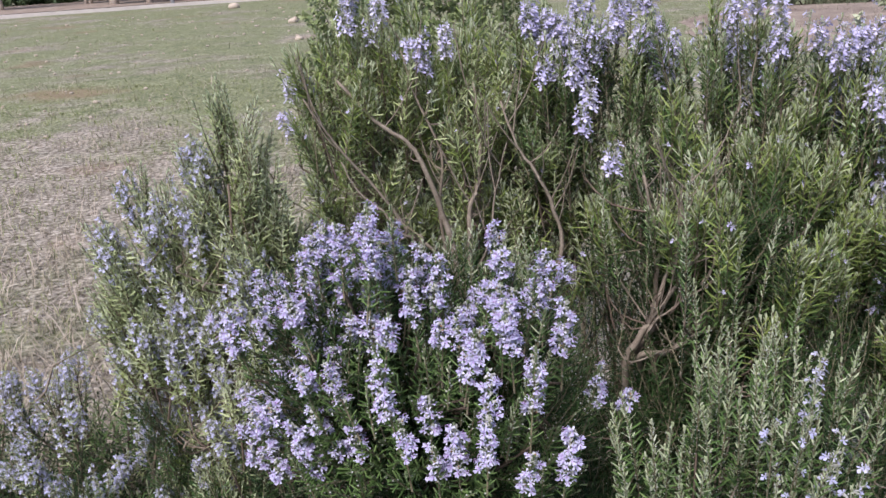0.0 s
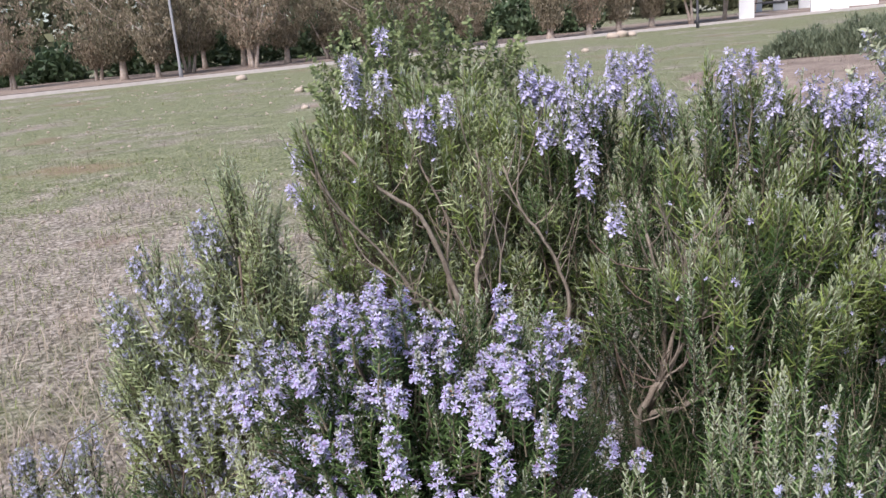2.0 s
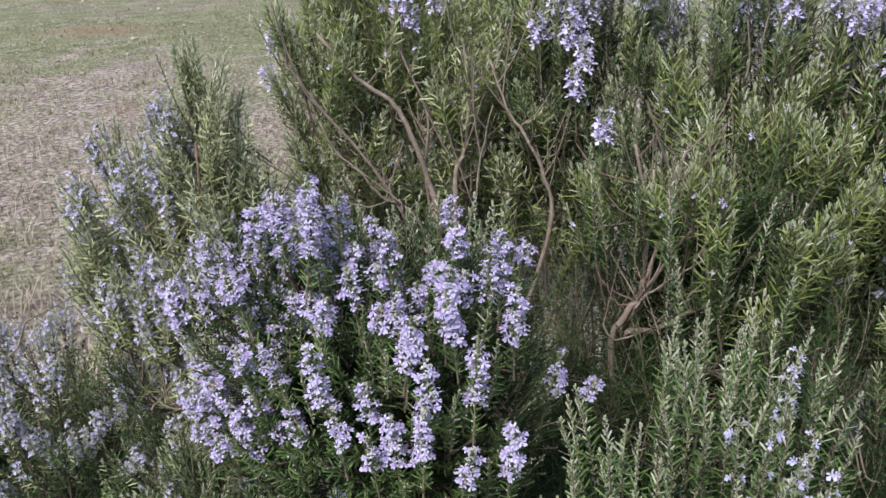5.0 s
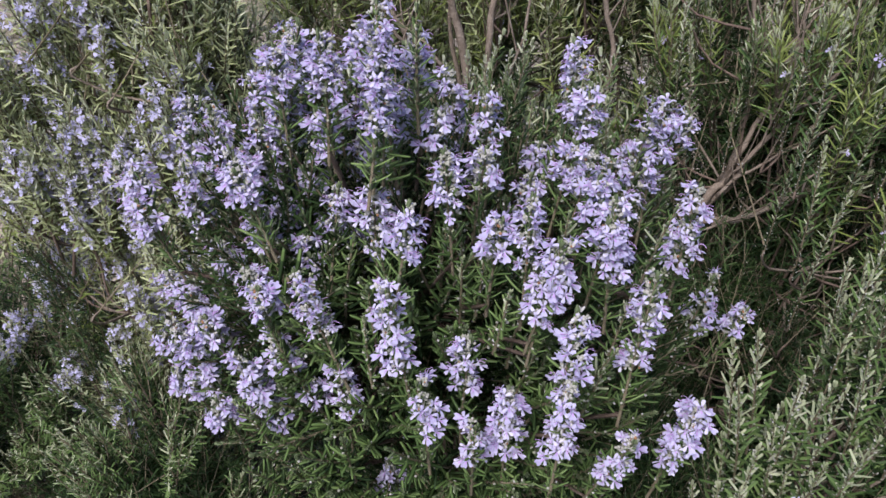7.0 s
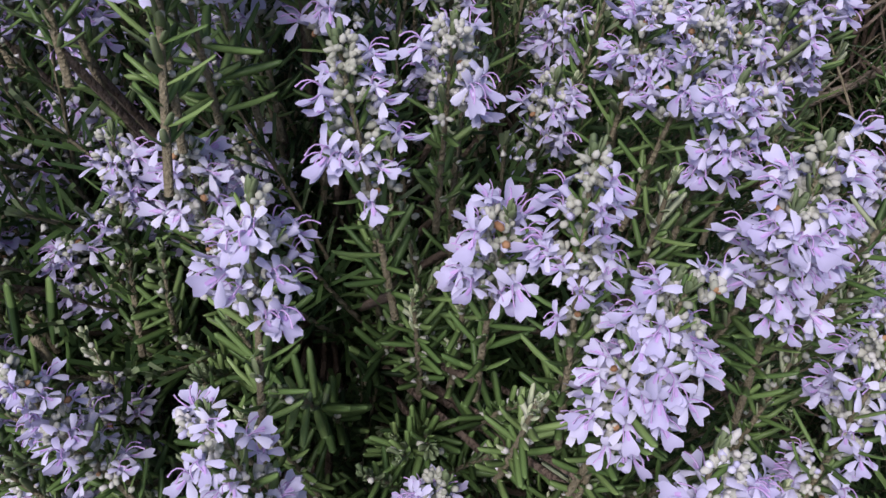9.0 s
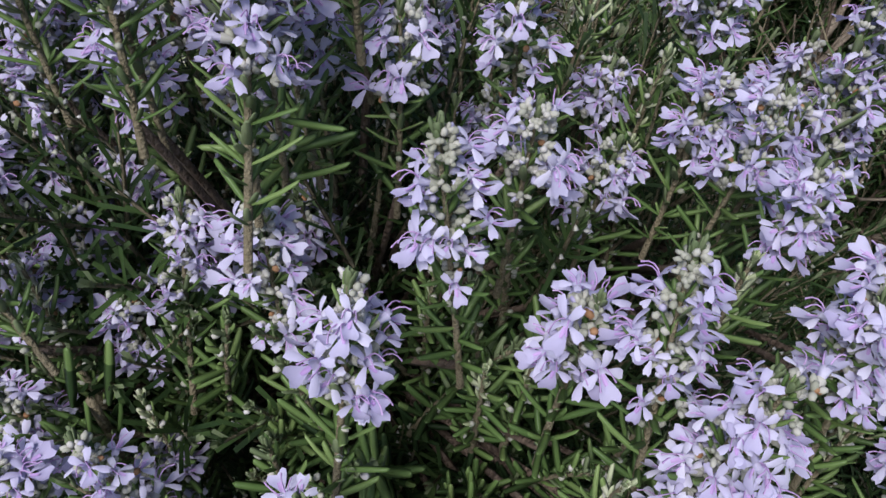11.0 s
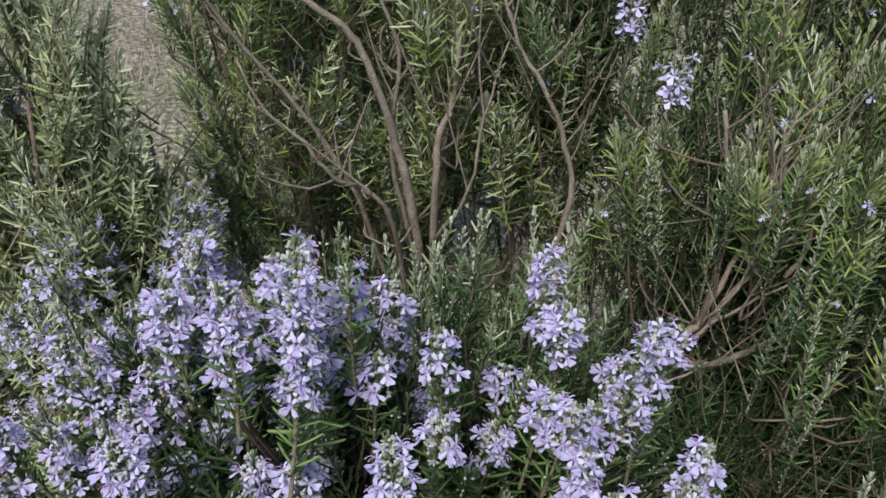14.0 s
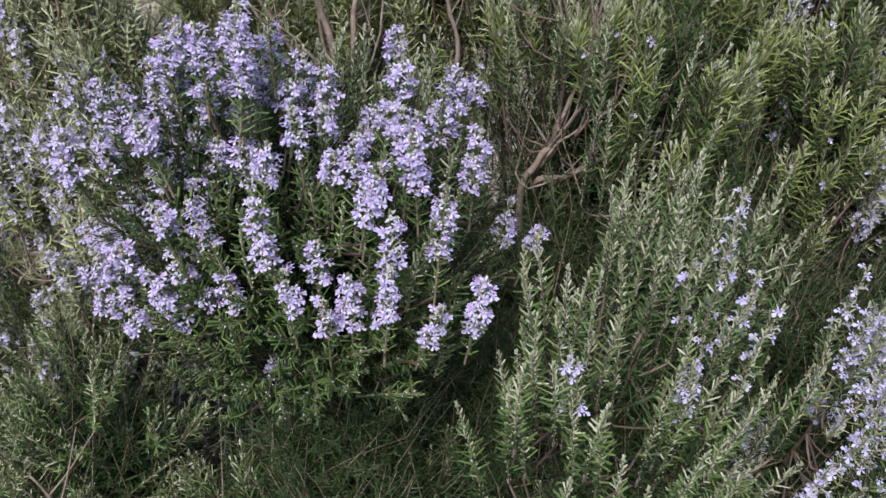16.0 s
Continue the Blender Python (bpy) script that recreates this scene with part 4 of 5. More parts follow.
def build_understory():
    """Low dark scrub in the shade behind the row of trees."""
    r = random.Random(56)
    kinds = [spray(40 + i, DARK_LEAF, 0.7, 18, 0.0, 1.5) for i in range(3)]
    lots = {id(s): (s, []) for s in kinds}
    for _ in range(1700):
        x = r.uniform(-48, 9)
        y = 53 + 0.22 * x + r.uniform(0, 5)
        h = 2.6 * r.random() * (0.75 + 0.5 * noise.noise(Vector((x * 0.35, 2, 0))))
        s = r.choice(kinds)
        lots[id(s)][1].append(Matrix.Translation((x, y, rise(x, y) + h)) @ Matrix.Rotation(r.uniform(0, 6.28), 4, "Z") @ Matrix.Scale(r.uniform(0.8, 1.5), 4))
    tagged(new("understory", merged("understory", list(lots.values()))), "dark scrub in the shade behind the tree trunks", "scrub", kind="stuff")


build_understory()


def build_far_wood():
    """Scrub and wood that closes the view behind the row of trees."""
    r = random.Random(55)
    lots = {id(s): (s, []) for s in HEDGE_SPRAYS}
    for _ in range(3400):
        a = r.uniform(-1.0, 1.0)
        d = r.uniform(84, 104)
        h = (r.random() ** 1.2) * (9 + 3 * noise.noise(Vector((a * 9, 0, 1)))) * (0.35 if 0.30 < a < 0.52 and d < 90 else 1)
        x, y = d * math.sin(a), d * math.cos(a)
        s = r.choice(HEDGE_SPRAYS)
        lots[id(s)][1].append(Matrix.Translation((x, y, rise(x, y) + h)) @ Matrix.Rotation(r.uniform(0, 6.28), 4, "Z") @ Matrix.Scale(r.uniform(1.2, 2.6), 4))
    tagged(new("far_wood", merged("far_wood", list(lots.values()))), "dense distant scrub and wood behind the trees", "wood", kind="stuff")


build_far_wood()


def lamp_post(x, y, height, mat):
    root = thing("lamp_post", (x, y, rise(x, y)), "slim dark metal lamp post beside the path", "lamp post", "lamp posts on the path")
    g = Geo()
    tube(g, [(0, 0, -0.1), (0, 0, 0.5), (0, 0, 0.52), (0, 0, height)], [0.085, 0.085, 0.06, 0.05], mat, 12)
    part("pole", g.mesh("pole"), root)
    g = Geo()
    tube(g, [(0, 0, height), (0, -0.3, height + 0.12), (0, -0.7, height + 0.16)], [0.04, 0.035, 0.035], mat, 8)
    box(g, -0.14, 0.14, -1.15, -0.6, height + 0.10, height + 0.22, mat, 0.03)
    part("lantern", g.mesh("lantern"), root)


lamp_post(-11.95, 36.7, 5.2, POLE)
lamp_post(12.2, 43.9, 2.3, IRON)


def white_block(x, y, wide, deep, high, turn, bar=None):
    root = thing("white_block", (x, y, rise(x, y)), "white rendered masonry block with a dark metal rail", "garden wall", "white blocks beyond the meadow")
    root.rotation_euler = (0, 0, turn)
    g = Geo()
    box(g, -wide / 2, wide / 2, -deep / 2, deep / 2, -0.2, high, WHITEWASH, 0.02)
    part("wall", g.mesh("wall", False), root)
    g = Geo()
    box(g, -wide / 2 - 0.03, wide / 2 + 0.03, -deep / 2 - 0.03, deep / 2 + 0.03, high + 0.002, high + 0.07, WHITEWASH, 0.015)
    part("coping", g.mesh("coping", False), root)
    if bar:
        g = Geo()
        box(g, bar[0], bar[1], -deep / 2 - 0.08, -deep / 2 - 0.004, bar[2], bar[2] + 0.09, IRON, 0.01)
        part("rail", g.mesh("rail", False), root, "dark iron rail")


white_block(17.14, 51.4, 0.85, 0.5, 1.36, -0.3, (0.45, 2.9, 0.8))
white_block(22.36, 64.5, 0.5, 0.5, 1.45, -0.3)
white_block(23.96, 64.5, 0.98, 0.5, 1.2, -0.3, (-1.3, 0.3, 0.55))
white_block(25.77, 64.0, 1.25, 0.6, 1.45, -0.3, (-0.2, 1.0, 0.9))
white_block(22.24, 53.4, 1.05, 0.5, 1.45, -0.3, (-1.4, -0.1, 0.85))
white_block(23.81, 54.6, 1.35, 0.5, 1.5, -0.45)
white_block(26.92, 58.0, 1.9, 0.6, 1.65, -0.4, (-0.7, 0.8, 0.85))


def build_forecourt():
    g = Geo()
    v = [(16.8, 51.0), (32.0, 55.5), (36.0, 68.0), (21.5, 67.0)]
    g.add([(x, y, rise(x, y) + 0.05) for x, y in v], [(0, 1, 2, 3)], PATHSTUFF)
    tagged(new("forecourt", g.mesh("forecourt", False)), "pale paved court between the white blocks", "pavement", kind="structure")


build_forecourt()


def build_soil():
    g = Geo()
    verts, faces = [], []
    rings, seg = 7, 40
    for i in range(rings + 1):
        for k in range(seg):
            a = 2 * math.pi * k / seg
            rr = i / rings * (1 + 0.16 * noise.noise(Vector((math.cos(a) * 2, math.sin(a) * 2, 5))))
            x, y = 8.6 + 5.0 * rr * math.cos(a), 14.6 + 4.8 * rr * math.sin(a)
            z = rise(x, y) + 0.16 * (1 - (i / rings) ** 2) + 0.02 + 0.04 * noise.noise(Vector((x, y, 0)))
            verts.append((x, y, z if i < rings else rise(x, y) - 0.03))
    for i in range(rings):
        for k in range(seg):
            faces.append((i * seg + k, (i + 1) * seg + k, (i + 1) * seg + (k + 1) % seg, i * seg + (k + 1) % seg))
    g.add(verts, faces, SOIL)
    tagged(new("soil_bed", g.mesh("soil_bed")), "low mound of bare red-brown soil", "soil", kind="structure")


build_soil()


def needle_clump(seed, mat, count, height, spread):
    r, g = random.Random(seed), Geo()
    for _ in range(count):
        d = Vector((r.gauss(0, 0.35), r.gauss(0, 0.35), 1)).normalized()
        p = Vector((r.gauss(0, spread), r.gauss(0, spread), r.uniform(-0.3, 0.5) * height))
        s = d.cross(Vector((r.gauss(0, 1), r.gauss(0, 1), 0.2))).normalized() * r.uniform(0.006, 0.012)
        l = height * r.uniform(0.4, 0.8)
        g.add([p, p + d * l * 0.5 + s, p + d * l, p + d * l * 0.5 - s], [(0, 1, 2), (0, 2, 3)], mat)
    return g


def far_shrub(x, y, wide, high, seed):
    r = random.Random(seed)
    root = thing("shrub", (x, y, rise(x, y)), "low grey-green shrub standing on the soil bed", "shrub", "shrubs on the soil bed")
    tufts = [needle_clump(seed + i, MOUND_LEAF, 60, 0.16, 0.06) for i in range(3)]
    lots = {id(t): (t, []) for t in tufts}
    for _ in range(170):
        a, u = r.uniform(0, 6.28), r.random() ** 0.5
        px, py = wide * u * math.cos(a), 0.5 * u * math.sin(a)
        top = high * math.sqrt(max(0.05, 1 - u * u)) * (1 + 0.25 * noise.noise(Vector((px * 2, py * 2, seed))))
        t = r.choice(tufts)
        lots[id(t)][1].append(Matrix.Translation((px, py, top * r.uniform(0.25, 0.85))) @ frame_of((0, 0, 0), (px * 0.5, py * 0.5, 1), r.uniform(0, 6), r.uniform(0.8, 1.3)))
    tagged(part("foliage", merged("foliage", list(lots.values())), root), kind="stuff")
    for _ in range(8):
        g = Geo()
        tip = (r.uniform(-0.7, 0.7) * wide, r.uniform(-0.3, 0.3), high * 0.6)
        tube(g, [(0, 0, -0.05), (tip[0] * 0.5, tip[1] * 0.5, high * 0.25), tip], [0.02, 0.014, 0.006], BARK, 5)
        part("stem", g.mesh("stem"), root)


far_shrub(7.3, 18.3, 0.85, 0.72, 61)
far_shrub(8.35, 18.0, 0.8, 0.84, 62)
far_shrub(9.15, 18.6, 0.68, 0.88, 63)


# ---- shrubs close behind the rosemary ----
def leaflet_spray(seed, mat, size, flower=None):
    """A thin twig with pairs of small oval leaflets, along z."""
    r, g = random.Random(seed), Geo()
    tube(g, [(0, 0, 0), (0.01, 0, size * 0.5), (0.0, 0.01, size)], [0.0016, 0.0012, 0.0007], GREY_TWIG, 3, False)
    n = int(size / 0.009)
    for i in range(n):
        for side in (0, 1, 2):
            a = r.uniform(0, 6.28)
            m = Matrix.Translation((0, 0, size * (0.15 + 0.85 * i / n))) @ Matrix.Rotation(a, 4, "Z") @ Matrix.Rotation(-r.uniform(0.1, 0.9), 4, "Y") @ Matrix.Rotation(r.uniform(-1, 1), 4, "X")
            l = r.uniform(0.012, 0.02)
            w = l * 0.26
            q = Geo()
            q.add([(0, 0, 0), (l * 0.35, -w, 0.001), (l * 0.75, -w * 0.8, 0), (l, 0, -0.002), (l * 0.75, w * 0.8, 0), (l * 0.35, w, 0.001)], [(0, 1, 2, 3), (0, 3, 4, 5)], mat)
            g.put(q, m)
        if flower and i > n * 0.4 and r.random() < 0.8:
            m = Matrix.Translation((0, 0, size * (0.15 + 0.85 * i / n))) @ Matrix.Rotation(r.uniform(0, 6.28), 4, "Z")
            g.put(flower, m @ Matrix.Scale(1.2, 4))
    return g


def twig_shrub(base, blobs, sprays, density, seed, label, category, stem_mat, twiggy):
    r = random.Random(seed)
    root = thing("shrub", base, label, category, "shrubs behind the rosemary")
    here = Matrix.Translation(-Vector(base))
    lots = {id(s): (s, []) for s in sprays}
    tips = crown(blobs, density, r, 0.4, 0.4, -0.7)
    for i, (tip, n, depth) in enumerate(tips):
        d = (n * 0.8 + Vector((r.uniform(-0.7, 0.7), r.uniform(-0.7, 0.7), r.uniform(0.1, 1.0)))).normalized()
        s = r.choice(sprays)
        m = here @ frame_of(tip - d * 0.08, d, r.uniform(0, 6.28), r.uniform(0.8, 1.3))
        lots[id(s)][1].append(m)
    tagged(part("foliage", merged("foliage", list(lots.values())), root), kind="stuff")
    for i in range(twiggy):
        tip = r.choice(tips)[0]
        g = Geo()
        bow = Vector((r.uniform(-0.08, 0.08), r.uniform(-0.08, 0.08), -0.03))
        pts = [Vector(base).lerp(tip, k / 7) + bow * math.sin(math.pi * k / 7) + Vector((r.uniform(-1, 1), r.uniform(-1, 1), 0)) * 0.012 for k in range(8)]
        tube(g, [here @ p for p in pts], [0.006 * (1 - 0.8 * k / 7) for k in range(8)], stem_mat, 5)
        for k in range(2, 7):
            for _ in range(2):
                e = pts[k] + Vector((r.uniform(-0.1, 0.1), r.uniform(-0.1, 0.1), r.uniform(0.03, 0.14)))
                tube(g, [here @ pts[k], here @ (pts[k].lerp(e, 0.5) + Vector((0.01, 0, 0))), here @ e], [0.0025, 0.0018, 0.0008], stem_mat, 3, False)
        part("stem", g.mesh("stem"), root)


BROAD = [leaflet_spray(i, OTHER_LEAF, 0.13) for i in range(4)]
WHITE_FLOWERED = [leaflet_spray(10 + i, GREY_LEAF, 0.15, PALE_FLOWERS[i % 3]) for i in range(4)]
twig_shrub((-0.05, 2.75, 0), [(-0.12, 2.75, 1.05, 0.30, 0.28, 0.40), (0.15, 2.8, 1.0, 0.22, 0.25, 0.34), (-0.30, 2.7, 0.95, 0.18, 0.25, 0.36), (0, 2.8, 0.55, 0.35, 0.3, 0.4), (-0.22, 2.75, 1.27, 0.24, 0.22, 0.25), (0.05, 2.78, 1.27, 0.2, 0.22, 0.22)], BROAD, 300, 71, "loose green shrub with small oval leaves behind the rosemary", "shrub", GREY_TWIG, 16)
twig_shrub((1.65, 2.5, 0), [(1.44, 2.45, 1.20, 0.19, 0.2, 0.36), (1.55, 2.6, 0.8, 0.34, 0.25, 0.45), (1.32, 2.42, 0.98, 0.15, 0.15, 0.26)], WHITE_FLOWERED, 260, 72, "grey-green shrub with small white flowers", "shrub", GREY_TWIG, 14)
twig_shrub((1.25, 2.1, 0), [(1.16, 2.1, 1.03, 0.2, 0.2, 0.33)], WHITE_FLOWERED[:1], 60, 73, "nearly leafless dry grey twigs of a dying shrub", "shrub", GREY_TWIG, 22)

# ---- rosemary bushes ----
def leaning(tip, heart, up=0.9):
    return ((Vector(tip) - Vector(heart)).normalized() * 0.75 + UP * up).normalized()


rb = random.Random(5)


def with_neighbours(spots, heart, up, geos, more, low=0.07):
    """Flowering shoots at the spots, each with a few lower ones beside it."""
    out = []
    for p in spots:
        out.append((Vector(p), leaning(p, heart, up), rb.choice(geos)))
        for _ in range(rb.choice(more)):
            q = Vector(p) + Vector((rb.gauss(0, 0.024), rb.gauss(0, 0.028), rb.uniform(-low, 0.0)))
            out.append((q, leaning(q, heart, up), rb.choice(geos)))
    return out


# centre back: open fans on woody limbs, spikes of bloom at the top
OPEN_BLOOM = [(-0.043, 1.473, 1.337), (-0.004, 1.502, 1.35), (-0.12, 1.614, 1.469), (-0.118, 1.523, 1.395), (-0.179, 1.545, 1.428), (-0.176, 1.498, 1.39), (-0.29, 1.52, 1.28), (-0.26, 1.50, 1.285)]
OPEN_LIMBS = [
    (0.0071, [(0.02, 1.55, 0.3), (0.005, 1.47, 0.80), (0.002, 1.45, 0.887), (-0.025, 1.45, 1.021), (-0.056, 1.45, 1.113), (-0.079, 1.45, 1.15), (-0.131, 1.45, 1.19), (-0.19, 1.45, 1.26)]),
    (0.0056, [(0.03, 1.6, 0.3), (0.022, 1.46, 0.90), (0.024, 1.45, 1.02), (0.039, 1.46, 1.061), (0.048, 1.48, 1.144), (0.04, 1.5, 1.24)]),
    (0.0045, [(0.06, 1.5, 0.5), (0.18, 1.45, 0.9), (0.173, 1.45, 1.012), (0.14, 1.45, 1.088), (0.111, 1.46, 1.132), (0.085, 1.47, 1.21)]),
    (0.0034, [(0.0, 1.5, 0.7), (-0.03, 1.40, 0.94), (-0.064, 1.39, 0.987), (-0.095, 1.38, 1.008), (-0.123, 1.38, 1.048), (-0.162, 1.38, 1.086), (-0.185, 1.38, 1.135)]),
    (0.0037, [(-0.02, 1.5, 0.75), (-0.07, 1.45, 0.95), (-0.13, 1.44, 1.06), (-0.20, 1.42, 1.16), (-0.24, 1.4, 1.24)]),
    (0.0034, [(0.0, 1.48, 0.85), (-0.03, 1.47, 1.0), (-0.02, 1.47, 1.12), (-0.06, 1.48, 1.22), (-0.08, 1.48, 1.30)]),
    (0.0026, [(0.02, 1.46, 0.88), (0.055, 1.40, 0.98), (0.07, 1.40, 1.07), (0.09, 1.40, 1.15)]),
]


def open_kinds(p, r):
    # low boughs take the dark leaf, so shade is in their colour
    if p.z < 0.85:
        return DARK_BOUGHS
    return OPEN_BOUGHS + FRESH_BOUGHS[:2] if p.z < 1.2 else FRESH_BOUGHS + OPEN_BOUGHS


def open_below(p, r):
    """Bare wood shows low on the front side."""
    if p.z > 1.12 or p.y > 1.58 or p.z < 0.8:
        return True
    return r.random() < (0.9 if p.z > 1.0 else 0.65)


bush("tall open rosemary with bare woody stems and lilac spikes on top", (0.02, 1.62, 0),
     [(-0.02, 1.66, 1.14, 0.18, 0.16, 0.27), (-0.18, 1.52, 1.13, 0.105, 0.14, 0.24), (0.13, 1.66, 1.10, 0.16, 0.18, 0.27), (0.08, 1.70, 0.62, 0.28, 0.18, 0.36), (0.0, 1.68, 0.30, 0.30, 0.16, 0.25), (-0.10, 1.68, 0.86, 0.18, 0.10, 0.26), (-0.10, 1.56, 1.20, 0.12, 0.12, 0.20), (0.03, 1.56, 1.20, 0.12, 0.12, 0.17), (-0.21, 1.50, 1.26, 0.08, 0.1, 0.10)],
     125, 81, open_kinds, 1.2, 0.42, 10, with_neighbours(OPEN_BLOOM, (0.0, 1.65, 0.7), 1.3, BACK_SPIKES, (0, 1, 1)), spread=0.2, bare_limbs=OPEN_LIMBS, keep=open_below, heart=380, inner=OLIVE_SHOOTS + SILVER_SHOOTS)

# right of centre, back: dense yellow-green boughs, bloom along the top
DENSE_BLOOM = [(0.159, 1.478, 1.289), (0.216, 1.4, 1.213), (0.235, 1.449, 1.247), (0.212, 1.482, 1.279), (0.256, 1.344, 1.158), (0.348, 1.59, 1.333), (0.387, 1.602, 1.334), (0.407, 1.578, 1.308), (0.29, 1.584, 1.343), (0.146, 1.564, 1.362)]
DENSE_TOP = [(0.148, 1.582, 1.377), (0.234, 1.626, 1.391), (0.32, 1.652, 1.39), (0.385, 1.673, 1.391), (0.384, 1.596, 1.33), (0.533, 1.661, 1.345), (0.733, 1.612, 1.255), (0.785, 1.645, 1.27), (0.702, 1.589, 1.244), (0.18, 1.56, 1.36), (0.21, 1.55, 1.345), (0.36, 1.56, 1.33)]
FAN_LIMBS = [
    (0.0062, [(0.36, 1.42, 0.3), (0.28, 1.34, 0.72), (0.298, 1.32, 0.819), (0.319, 1.32, 0.854), (0.324, 1.32, 0.903), (0.326, 1.32, 0.953), (0.333, 1.32, 0.98), (0.321, 1.325, 1.02), (0.303, 1.33, 1.101)]),
    (0.0040, [(0.30, 1.34, 0.78), (0.327, 1.315, 0.888), (0.342, 1.315, 0.935), (0.36, 1.32, 0.973), (0.377, 1.32, 1.032), (0.399, 1.32, 1.07)]),
    (0.0042, [(0.30, 1.33, 0.80), (0.325, 1.31, 0.853), (0.347, 1.305, 0.909), (0.375, 1.295, 0.959), (0.394, 1.29, 0.986), (0.418, 1.29, 1.019)]),
    (0.0026, [(0.31, 1.31, 0.83), (0.326, 1.30, 0.865), (0.379, 1.285, 0.912), (0.417, 1.28, 0.944)]),
    (0.0056, [(0.31, 1.36, 0.74), (0.303, 1.32, 0.79), (0.336, 1.31, 0.797), (0.384, 1.30, 0.828), (0.438, 1.30, 0.858), (0.461, 1.31, 0.899), (0.50, 1.32, 0.928), (0.54, 1.34, 0.97)]),
    (0.0030, [(0.333, 1.32, 0.975), (0.357, 1.32, 1.0), (0.368, 1.325, 1.045), (0.38, 1.33, 1.10)]),
    (0.0030, [(0.394, 1.30, 0.92), (0.414, 1.305, 0.958), (0.413, 1.31, 0.999), (0.416, 1.315, 1.038)]),
    (0.0018, [(0.31, 1.31, 0.79), (0.334, 1.30, 0.806), (0.379, 1.285, 0.867)]),
    (0.0020, [(0.315, 1.31, 0.85), (0.335, 1.295, 0.90), (0.345, 1.29, 0.94), (0.342, 1.285, 0.97)]),
]
# tall shoots with woolly pale buds, standing out in front of the boughs
FAN_TIPS = [(0.344, 1.128, 0.995), (0.34, 1.206, 0.98), (0.344, 1.243, 1.13), (0.325, 1.14, 1.125), (0.30, 1.30, 1.05), (0.26, 1.34, 1.04), (0.42, 1.20, 1.03), (0.47, 1.22, 1.05), (0.50, 1.16, 0.98), (0.38, 1.16, 0.93), (0.56, 1.24, 1.02), (0.24, 1.36, 1.10)]
fan_fixed = [(Vector(p), leaning(p, (0.40, 1.40, 0.4), 1.8), rb.choice(SPIRES[:4])) for p in FAN_TIPS]


def dense_kinds(p, r):
    # the hollow's shade is painted with dark boughs, fewer higher up
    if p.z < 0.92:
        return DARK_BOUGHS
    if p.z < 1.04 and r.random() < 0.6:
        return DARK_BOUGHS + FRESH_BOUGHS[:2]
    if p.x < 0.32 and r.random() < 0.6 or p.z > 1.14 and r.random() < 0.4:
        return SPIRE_BOUGHS
    return FRESH_BOUGHS


def fan_shows(p, r):
    """The lower front side has lost most of its leaves."""
    return p.z > 1.04 or p.z < 0.78 or p.y > 1.42 or p.x > 0.46 or r.random() < 0.3


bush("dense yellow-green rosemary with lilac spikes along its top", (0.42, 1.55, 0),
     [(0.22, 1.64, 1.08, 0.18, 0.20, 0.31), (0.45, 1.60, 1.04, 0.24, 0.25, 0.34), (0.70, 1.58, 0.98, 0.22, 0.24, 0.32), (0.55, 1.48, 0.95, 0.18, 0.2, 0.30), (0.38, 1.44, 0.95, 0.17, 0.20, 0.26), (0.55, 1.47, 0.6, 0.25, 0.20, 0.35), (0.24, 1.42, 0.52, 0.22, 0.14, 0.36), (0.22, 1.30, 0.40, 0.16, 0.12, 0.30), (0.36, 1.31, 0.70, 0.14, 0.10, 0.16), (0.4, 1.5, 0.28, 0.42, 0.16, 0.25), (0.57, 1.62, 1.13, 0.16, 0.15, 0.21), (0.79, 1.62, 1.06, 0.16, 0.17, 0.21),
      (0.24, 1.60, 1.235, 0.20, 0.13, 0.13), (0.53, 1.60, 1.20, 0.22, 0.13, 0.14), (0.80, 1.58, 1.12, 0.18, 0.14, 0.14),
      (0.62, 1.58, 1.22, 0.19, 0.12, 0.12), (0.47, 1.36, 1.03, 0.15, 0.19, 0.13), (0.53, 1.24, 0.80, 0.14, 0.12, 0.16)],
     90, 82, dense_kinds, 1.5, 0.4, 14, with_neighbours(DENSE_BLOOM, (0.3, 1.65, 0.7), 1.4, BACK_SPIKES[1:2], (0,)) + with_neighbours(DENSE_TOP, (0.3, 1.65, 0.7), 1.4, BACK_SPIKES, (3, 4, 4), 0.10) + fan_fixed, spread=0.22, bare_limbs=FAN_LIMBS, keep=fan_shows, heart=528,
     fill=[(0.42, 1.56, 0.70, 0.16, 0.10, 0.22), (0.62, 1.62, 0.58, 0.20, 0.10, 0.30)])


# left back: a dark spire and a pale-flowered flank
def flank_kinds(p, r):
    # dark boughs mixed in low down, as painted shade
    if p.z < 0.86 and r.random() < 0.55:
        return DARK_BOUGHS
    if p.x > -0.38 and p.z > 1.06:
        return PLAIN_GREY
    return GREY_BOUGHS if r.random() < 0.7 else PLAIN_GREY


bush("grey-green rosemary with a dark spire and scattered pale blue flowers", (-0.36, 1.40, 0),
     [(-0.335, 1.30, 1.12, 0.085, 0.08, 0.19), (-0.285, 1.29, 1.00, 0.08, 0.08, 0.14), (-0.33, 1.32, 0.86, 0.15, 0.16, 0.28), (-0.49, 1.36, 0.89, 0.14, 0.15, 0.28), (-0.41, 1.31, 0.99, 0.09, 0.1, 0.17), (-0.42, 1.34, 0.62, 0.15, 0.16, 0.2)],
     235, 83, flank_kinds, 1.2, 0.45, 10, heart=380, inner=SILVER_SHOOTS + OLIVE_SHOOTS)


